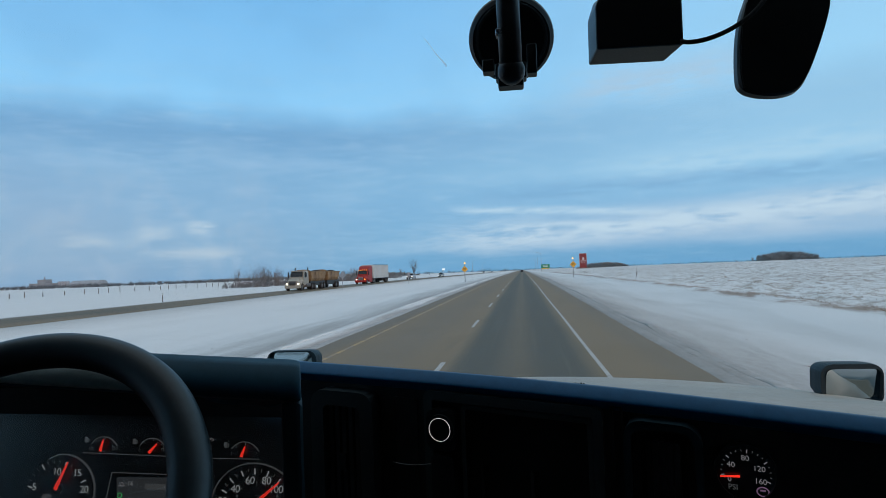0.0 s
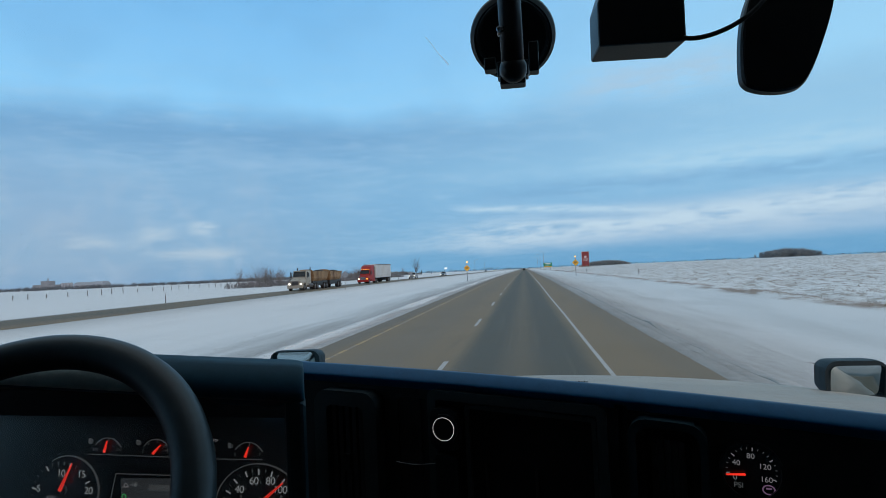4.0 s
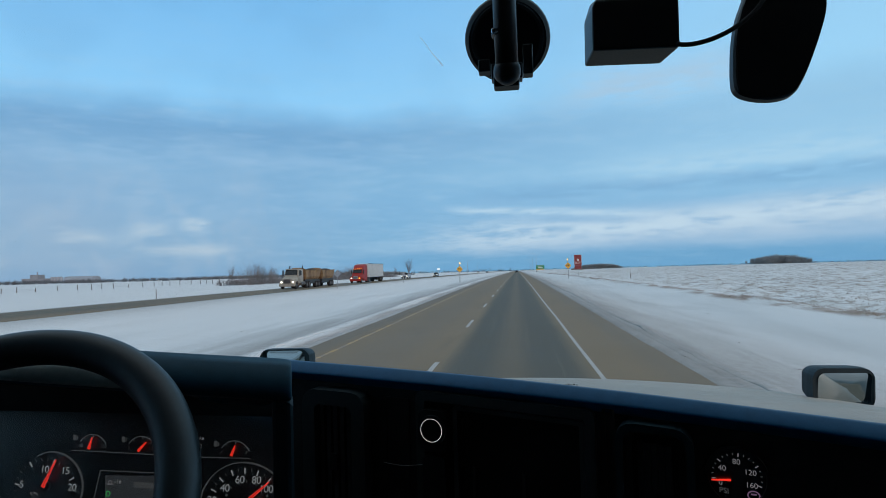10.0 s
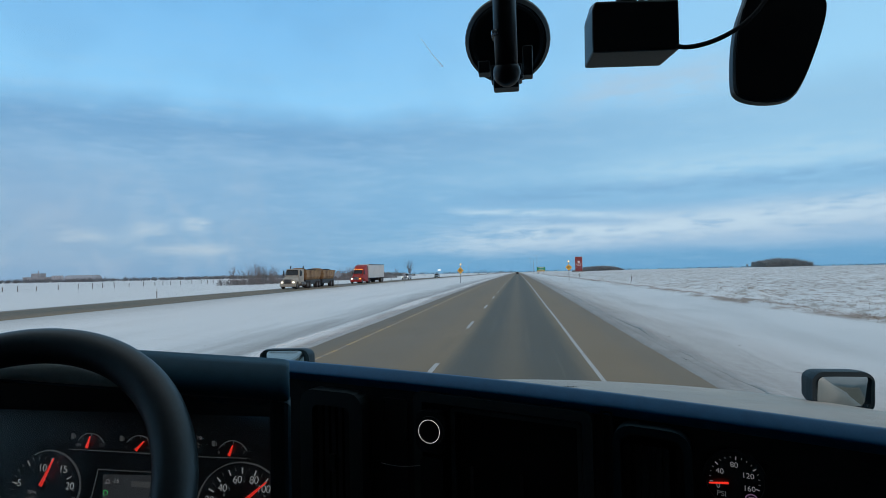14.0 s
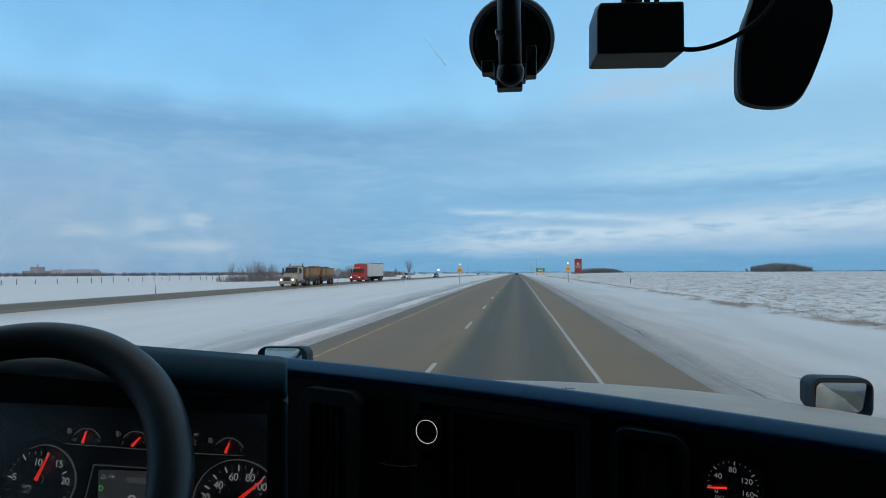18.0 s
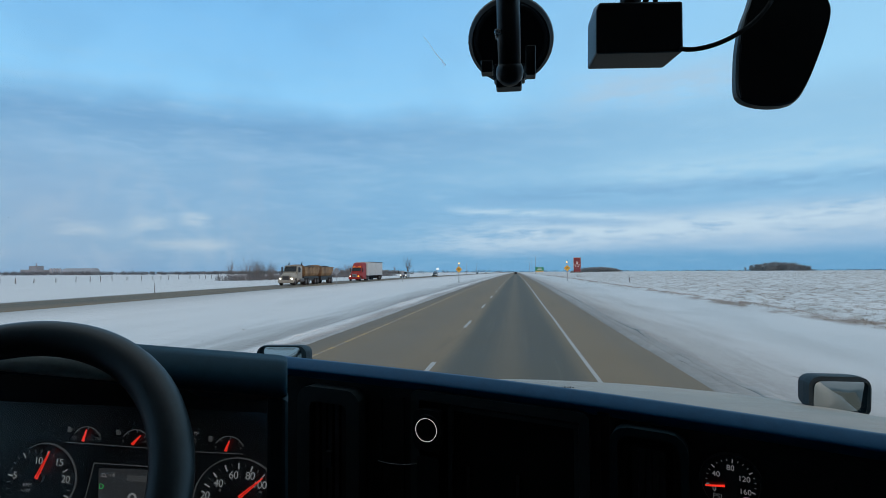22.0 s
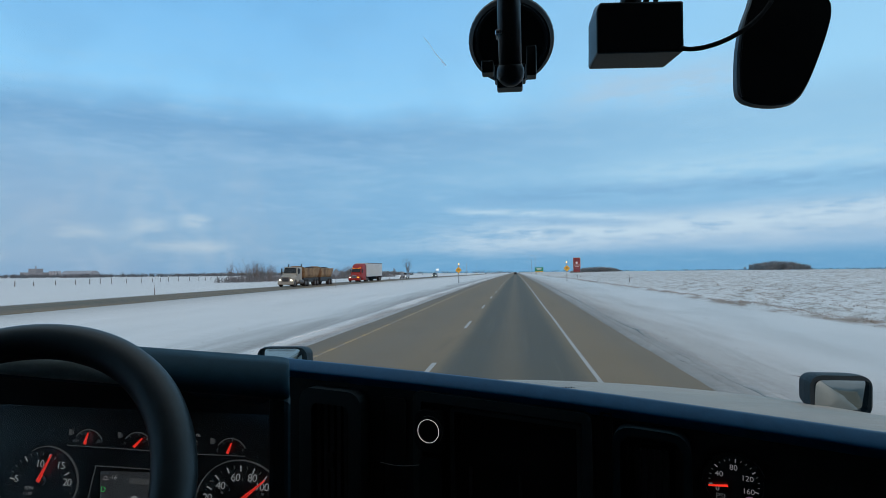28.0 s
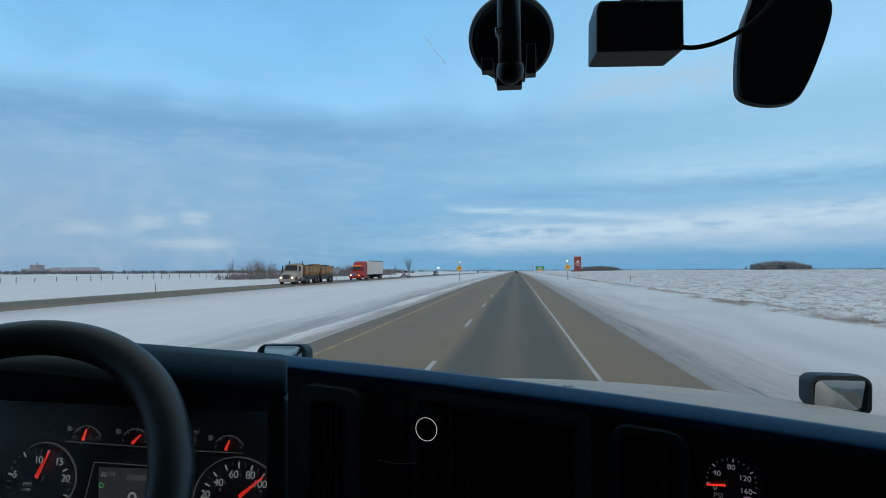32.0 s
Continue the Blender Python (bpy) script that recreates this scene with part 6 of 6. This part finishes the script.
for cx, cz, tipx, tipz, low, high in ((-0.6205, -0.2455, -0.6150, -0.2290, "100", "250"), (-0.5445, -0.2478, -0.5317, -0.2350, "0", "150"), (-0.4045, -0.2530, -0.3985, -0.2384, "E", "F")):
    g = cpart("small_gauge", ring_y(cx + 0.004, cz - 0.003, 0.0225, 0.0236, YF - 0.001, YF, 25, 145, 24), FAINT, clus, "small gauge with a lit red needle")
    cpart("needle", bar((cx, YF - 0.003, cz), (tipx, YF - 0.003, tipz), 0.0044, CN, 0.001, 0.4), NEEDLE, g)
    for s, x in ((low, cx - 0.0155), (high, cx + 0.0215)):
        ctext("numeral", s, 0.0062, Matrix.Translation((x, YF - 0.001, cz + 0.0035)) @ CTEXT, FAINT, g)
    for k in range(3):
        a = radians(45 + 40 * k)
        cpart("tick", bar((cx + 0.004 + 0.0188 * math.cos(a), YF, cz - 0.003 + 0.0188 * math.sin(a)), (cx + 0.004 + 0.0225 * math.cos(a), YF, cz - 0.003 + 0.0225 * math.sin(a)), 0.0011, CN), FAINT, g)
    cpart("warning_symbol", box(bmesh.new(), (cx - 0.0265, YF - 0.0006, cz + 0.0120), (cx - 0.0215, YF, cz + 0.0195), 0.0002, 1), FAINT, g)
    cpart("warning_symbol", bar((cx - 0.0200, YF, cz + 0.0125), (cx - 0.0200, YF, cz + 0.0180), 0.0010, CN), FAINT, g)
ctext("lettering", "PSI", 0.0058, Matrix.Translation((-0.4490, YF - 0.001, -0.2300)) @ CTEXT, DIM_NUMERAL, clus)
for k in range(2):
    cpart("display_frame", bar((-0.4530, YF, -0.2370 - 0.0045 * k), (-0.4495, YF, -0.2392 - 0.0040 * k), 0.0010, CN), FAINT, clus)
for a, b in (((-0.650, -0.2485), (-0.512, -0.2535)), ((-0.455, -0.2560), (-0.380, -0.2570))):
    cpart("divider_line", bar((a[0], YF, a[1]), (b[0], YF, b[1]), 0.0010, CN), FAINT, clus)
disp = cpart("display", box(bmesh.new(), (-0.598, 0.8035, -0.40), (-0.475, 0.8065, -0.284), 0.002, 1), SCREEN, clus, "dim grey driver display")
cpart("display_frame", bar((-0.604, YF - 0.001, -0.2765), (-0.475, YF - 0.001, -0.2800), 0.0012, CN), FAINT, clus)
cpart("display_frame", bar((-0.604, YF - 0.001, -0.2765), (-0.618, YF - 0.001, -0.330), 0.0012, CN), FAINT, clus)
ctext("gear_letter", "D", 0.011, Matrix.Translation((-0.592, 0.8025, -0.3095)) @ CTEXT, GREEN_LED, disp)
ctext("speed_digit", "9", 0.032, Matrix.Translation((-0.545, 0.8025, -0.3290)) @ CTEXT, NUMERAL, disp)
ctext("display_reading", "-16", 0.0085, Matrix.Translation((-0.5765, 0.8025, -0.2918)) @ CTEXT, NUMERAL, disp)
cpart("display_symbol", ring_y(-0.5885, -0.2930, 0.0020, 0.0032, 0.8022, 0.8028, n=16), DIM_NUMERAL, disp)
cpart("display_symbol", bar((-0.5935, 0.8025, -0.2952), (-0.5835, 0.8025, -0.2952), 0.0012, CN), DIM_NUMERAL, disp)
cpart("display_bar", bar((-0.552, 0.8025, -0.2955), (-0.520, 0.8025, -0.2965), 0.008, CN), FAINT, disp)

bm = bmesh.new()
loft(bm, [[(-0.99, y0, -0.42), (-0.296, y0, -0.42), (-0.333, y1, -0.198), (-0.99, y1, -0.186)] for y0, y1 in ((0.706, 0.798), (0.708, 0.800))])
bm.normal_update()
bmesh.ops.delete(bm, geom=[f for f in bm.faces if abs(f.normal.y) < 0.5], context="FACES_ONLY")
lens = cpart("lens", bm, LENS, clus, "clear lens with a dull grey reflection")
lens.visible_shadow = False

# steering wheel
wh = cab_thing("steering_wheel", (-0.5405, 0.4918, -0.2439), "black leather-wrapped steering wheel", "steering wheel")
AXIS = Vector((math.sin(0.042) * math.cos(0.733), -math.cos(0.042) * math.cos(0.733), math.sin(0.733)))
E1 = Vector((0, 0, 1)).cross(AXIS).normalized()
E2 = AXIS.cross(E1)
CEN = Vector((-0.5405, 0.4918, -0.2452))
bm = bmesh.new()
loops = []
NR = 96
for k in range(NR):
    a = 2 * math.pi * k / NR
    d = E1 * math.cos(a) + E2 * math.sin(a)
    loops.append([bm.verts.new(CEN + d * (0.2235 + 0.0212 * math.cos(b)) + AXIS * 0.0195 * math.sin(b)) for b in [2 * math.pi * j / 18 for j in range(18)]])
for k in range(NR):
    for j in range(18):
        bm.faces.new((loops[k][j], loops[k][(j + 1) % 18], loops[(k + 1) % NR][(j + 1) % 18], loops[(k + 1) % NR][j]))
cpart("rim", bm, LEATHER, wh, smooth=True)
hub_c = CEN - AXIS * 0.075
bm = bmesh.new()
tube(bm, [hub_c - AXIS * 0.03, hub_c, hub_c + AXIS * 0.02], [0.055, 0.052, 0.035], 28)
cpart("hub", bm, PANEL, wh)
for a in (195, 345, 270):
    d = E1 * math.cos(radians(a)) + E2 * math.sin(radians(a))
    bm = bmesh.new()
    tube(bm, [hub_c + d * 0.035, hub_c + d * 0.14 + AXIS * 0.02, CEN + d * 0.215], [0.026, 0.020, 0.013], 10)
    cpart("spoke", bm, PANEL, wh)
cpart("column", tube(bmesh.new(), [hub_c - AXIS * 0.02, Vector((-0.54, 0.74, -0.52))], 0.045, 14), PANEL, wh)

# outside: bonnet and its two mirrors
hd = cab_thing("truck_hood", (0, 1.9, -0.5), "dirty white truck hood sloping to the front", "truck hood")
bm = bmesh.new()


def hood_z(x, y):
    z = -0.315 - 0.125 * (y - 1.4) - 0.060 * x * x * (0.6 + 0.4 * (y - 1.2) / 1.2)
    return z - 0.42 * max(0.0, y - 2.42) ** 1.6 - 1.6 * max(0.0, abs(x) - 1.02) ** 1.5


hx = [-1.2 + 2.4 * k / 32 for k in range(33)]
hy = [1.16 + 1.79 * k / 28 for k in range(29)]
grid = [[bm.verts.new((x, y, hood_z(x, y))) for x in hx] for y in hy]
for a, b in zip(grid, grid[1:]):
    for i in range(len(hx) - 1):
        bm.faces.new((a[i], a[i + 1], b[i + 1], b[i]))
cpart("hood_shell", bm, HOOD_PAINT, hd, smooth=True)
bm = bmesh.new()
box(bm, (-1.15, 1.31, -2.20), (1.15, 2.9, -0.78), 0.05)
cpart("hood_sides", bm, HOOD_PAINT, hd)
bm = bmesh.new()
for k in range(5):
    box(bm, (0.145 + 0.009 * k, 2.02, hood_z(0.15, 2.02) - 0.004), (0.150 + 0.009 * k, 2.03, hood_z(0.15, 2.02) + 0.001 + 0.002 * (k % 2)))
cpart("wiper_nozzle", bm, BLACK_PAINT, hd)


def hood_mirror(cx, y, ztop, w, h, side, label):
    ob = cab_thing("hood_mirror", (cx, y, ztop - h), label, "mirror", "hood mirrors")
    zc = ztop - h / 2
    bm_ = bmesh.new()
    out_ = rounded(w, h, 0.035, 5)
    sh = Matrix.Rotation(radians(-3 * side), 4, "Z") @ Matrix.Rotation(radians(4.4), 4, "X")
    o = Vector((cx, y, zc))

    def P(a, yy, b):
        return o + (sh @ Vector((a, yy, b)))
    loft(bm_, [[P(a * f, yy, b * fv) for a, b in out_] for yy, f, fv in ((0.0, 1.0, 1.0), (0.03, 1.0, 0.94), (0.08, 0.95, 0.80), (0.12, 0.72, 0.52))])
    bmesh.ops.delete(bm_, geom=[min((f for f in bm_.faces if len(f.verts) > 4), key=lambda f: f.calc_center_median().y)], context="FACES_ONLY")
    body = cpart("housing", bm_, SHELL, ob)
    inner = [(a + 0.0055, b - 0.005) for a, b in rounded(w - 0.018, h - 0.020, 0.020, 5)] if side > 0 else [(a - 0.0078, b) for a, b in rounded(w - 0.019, h - 0.011, 0.024, 5)]
    bm_ = bmesh.new()
    rings_ = [[bm_.verts.new(P(a, yy, b)) for a, b in oo] for oo, yy in ((out_, 0.0), (out_, -0.016), (inner, -0.016), (inner, 0.026))]
    k = len(out_)
    for a, b in zip(rings_, rings_[1:]):
        for i in range(k):
            bm_.faces.new((a[i], a[(i + 1) % k], b[(i + 1) % k], b[i]))
    cpart("rim", bm_, SHELL, ob)
    bm_ = bmesh.new()
    mid, mid_b = sum(a for a, b in inner) / len(inner), sum(b for a, b in inner) / len(inner)
    loft(bm_, [[P(mid + (a - mid) * f, -0.008 - 0.004 * (1 - f * f) + side * (0.17 if side < 0 else 0.11) * (a - mid) * f - (0.10 if side > 0 else -0.04) * b * f, mid_b + (b - mid_b) * f) for a, b in inner] for f in (1.0, 0.9, 0.8, 0.7, 0.6, 0.5, 0.4, 0.3, 0.2, 0.1)])
    bmesh.ops.delete(bm_, geom=[f for f in bm_.faces if len(f.verts) > 4][:1], context="FACES_ONLY")
    cpart("glass", bm_, MIRROR, ob, "rounded mirror glass showing the road behind", smooth=True)
    bm_ = bmesh.new()
    tube(bm_, [P(0, 0.05, -h * 0.3), Vector((cx - side * 0.02, y + 0.06, zc - h * 0.55)), Vector((cx - side * 0.03, y + 0.06, hood_z(cx - side * 0.03, y + 0.06) - 0.02))], [0.03, 0.028, 0.035], 10)
    cpart("arm", bm_, RUBBER, ob)


hood_mirror(1.013, 2.06, -0.346, 0.180, 0.132, 1, "black hood mirror reflecting the snowy roadside")
hood_mirror(-0.915, 2.28, -0.297, 0.198, 0.155, -1, "black hood mirror just above the dash")

# things fixed at the top of the windshield
cup = cab_thing("suction_mount", (-0.005, glass_y(0.30), 0.30), "black suction cup mount stuck to the windshield", "suction mount")


def facing(c, r, y0, y1, n=40, tiltdeg=34):
    """A disc lying on the raked glass."""
    bm_ = bmesh.new()
    m = Matrix.Translation(c) @ Matrix.Rotation(radians(tiltdeg), 4, "X")
    loft(bm_, [[m @ Vector((r * f * math.cos(a), yy, r * f * math.sin(a))) for a in [2 * math.pi * k / n for k in range(n)]] for yy, f in ((y1, 1.0), ((y0 + y1) / 2, 0.98), (y0, 0.9))])
    return bm_


MC = Vector((-0.004, glass_y(0.3018) + 0.000, 0.3018))
cpart("cup", facing(MC, 0.0565, -0.010, 0.0), HOUSING, cup)
cpart("cup_plate", facing(MC + Vector((0, -0.010, -0.004)), 0.0475, -0.003, 0.0), HOUSING, cup)
# thin paler ring added for the highlight round the plate's edge
ring_m = Matrix.Translation(MC + Vector((0, -0.0125, -0.004))) @ Matrix.Rotation(radians(34), 4, "X")
cpart("cup_rim", tube(bmesh.new(), [ring_m @ Vector((0.0468 * math.cos(a), -0.003, 0.0468 * math.sin(a))) for a in [2 * math.pi * k / 48 for k in range(49)]], 0.0006, 5), SHELL, cup)
cpart("arm", tube(bmesh.new(), [(-0.006, 0.70, 0.42), (-0.006, 0.70, 0.30), (-0.005, 0.705, 0.2345)], [0.0138, 0.0138, 0.0135], 18), HOUSING, cup, smooth=True)
bm = bmesh.new()
bmesh.ops.create_uvsphere(bm, u_segments=18, v_segments=10, radius=0.0165, matrix=Matrix.Translation((-0.005, 0.707, 0.2320)))
cpart("ball_joint", bm, HOUSING, cup, smooth=True)
cpart("clamp", box(bmesh.new(), (-0.0216, 0.712, 0.2165), (0.0092, 0.735, 0.238), 0.002), HOUSING, cup)
cpart("ear", box(bmesh.new(), (-0.0413, 0.745, 0.2465), (-0.0264, 0.765, 0.2620), 0.0015), HOUSING, cup)
cpart("ear", box(bmesh.new(), (0.0148, 0.745, 0.2405), (0.0270, 0.765, 0.2780), 0.0015), HOUSING, cup)
for s in (-1, 1):
    cpart("jaw", box(bmesh.new(), (-0.0056 + s * 0.0150 - 0.004, 0.728, 0.2308), (-0.0056 + s * 0.0150 + 0.004, 0.75, 0.250), 0.0015), HOUSING, cup)
cpart("lever", box(bmesh.new(), (-0.022, 0.69, 0.272), (-0.014, 0.71, 0.279), 0.002), CHROME, cup)

dcam = cab_thing("dash_camera", (0.14, 0.75, 0.32), "black box-shaped dash camera hung from the windshield", "dash camera")
bm = bmesh.new()
front = [(0.0945, 0.2475), (0.0950, 0.2990), (0.0986, 0.3065), (0.1912, 0.3026), (0.1914, 0.2450)]
back = [(0.0903, 0.2458), (0.0913, 0.3000), (0.0998, 0.3245), (0.1965, 0.3200), (0.1806, 0.2432)]
loft(bm, [[(x, 0.70, z) for x, z in front], [(x, 0.752, z) for x, z in back]])
bmesh.ops.bevel(bm, geom=list(bm.edges), offset=0.0025, segments=2, affect="EDGES", profile=0.5)
cpart("body", bm, HOUSING, dcam)
cpart("stem", tube(bmesh.new(), [(0.137, 0.725, 0.300), (0.137, 0.70, 0.36)], 0.012, 12), HOUSING, dcam)
cpart("stem_cable", tube(bmesh.new(), [(0.152, 0.725, 0.302), (0.158, 0.71, 0.33), (0.170, 0.70, 0.37)], 0.0035, 8), RUBBER, dcam)
cpart("stem_cable", tube(bmesh.new(), [(0.165, 0.725, 0.302), (0.166, 0.71, 0.33), (0.165, 0.70, 0.37)], 0.003, 8), RUBBER, dcam)

sens = cab_thing("windshield_sensor", (0.30, 0.74, 0.30), "large tapered black sensor housing at the windshield top", "sensor housing")
bm = bmesh.new()


def sensor_loop(y, f):
    """Outline of the housing, drawn in by f about its middle."""
    left = [(0.272, 0.335), (0.2638, 0.2984), (0.2533, 0.2723), (0.2482, 0.2434), (0.2464, 0.2120), (0.2469, 0.1925), (0.2539, 0.1846), (0.2674, 0.1798)]
    right = [(0.2831, 0.1777), (0.2966, 0.1783), (0.3083, 0.1814), (0.3155, 0.1878), (0.3264, 0.2079), (0.3408, 0.2454), (0.3493, 0.2736), (0.3505, 0.2891), (0.347, 0.2965), (0.346, 0.335)]
    pts = left + right
    for _ in range(2):
        pts = [(p[0] * k + q[0] * (1 - k), p[1] * k + q[1] * (1 - k)) for p, q in zip(pts, pts[1:] + pts[:1]) for k in (0.78, 0.22)]
    return [(0.298 + (x - 0.298) * f, y, 0.262 + (z - 0.262) * f) for x, z in pts]


loft(bm, [sensor_loop(0.700, 0.955), sensor_loop(0.703, 0.985), sensor_loop(0.712, 1.0), [(x * 1.056, 0.752, z * 1.056) for x, y, z in sensor_loop(0.712, 0.985)]])
cpart("housing", bm, HOUSING, sens)
cpart("side_trim", tube(bmesh.new(), [(0.2520, 0.700, 0.190), (0.2500, 0.700, 0.2050), (0.2505, 0.700, 0.2290), (0.2540, 0.700, 0.2604), (0.2610, 0.700, 0.286)], 0.0012, 6), PANEL, sens)
for k in range(4):
    cpart("clip", box(bmesh.new(), (0.290 + 0.014 * k, 0.702, 0.2955), (0.297 + 0.014 * k, 0.706, 0.301), 0.001, 1), STEEL if k % 2 else HOUSING, sens)
cab_cable = cab_thing("camera_cable", (0.22, 0.70, 0.25), "black cable looping from the dash camera to the sensor housing", "cable")
pts = []
for k in range(25):
    t = k / 24
    pts.append(((1 - t) ** 3 * 0.187 + 3 * (1 - t) ** 2 * t * 0.2046 + 3 * (1 - t) * t * t * 0.2543 + t ** 3 * 0.2852, 0.698 - 0.012 * math.sin(3.14 * t),
                (1 - t) ** 3 * 0.2478 + 3 * (1 - t) ** 2 * t * 0.2355 + 3 * (1 - t) * t * t * 0.2495 + t ** 3 * 0.296))
cpart("cord", tube(bmesh.new(), pts, 0.0026, 10), RUBBER, cab_cable, smooth=True)
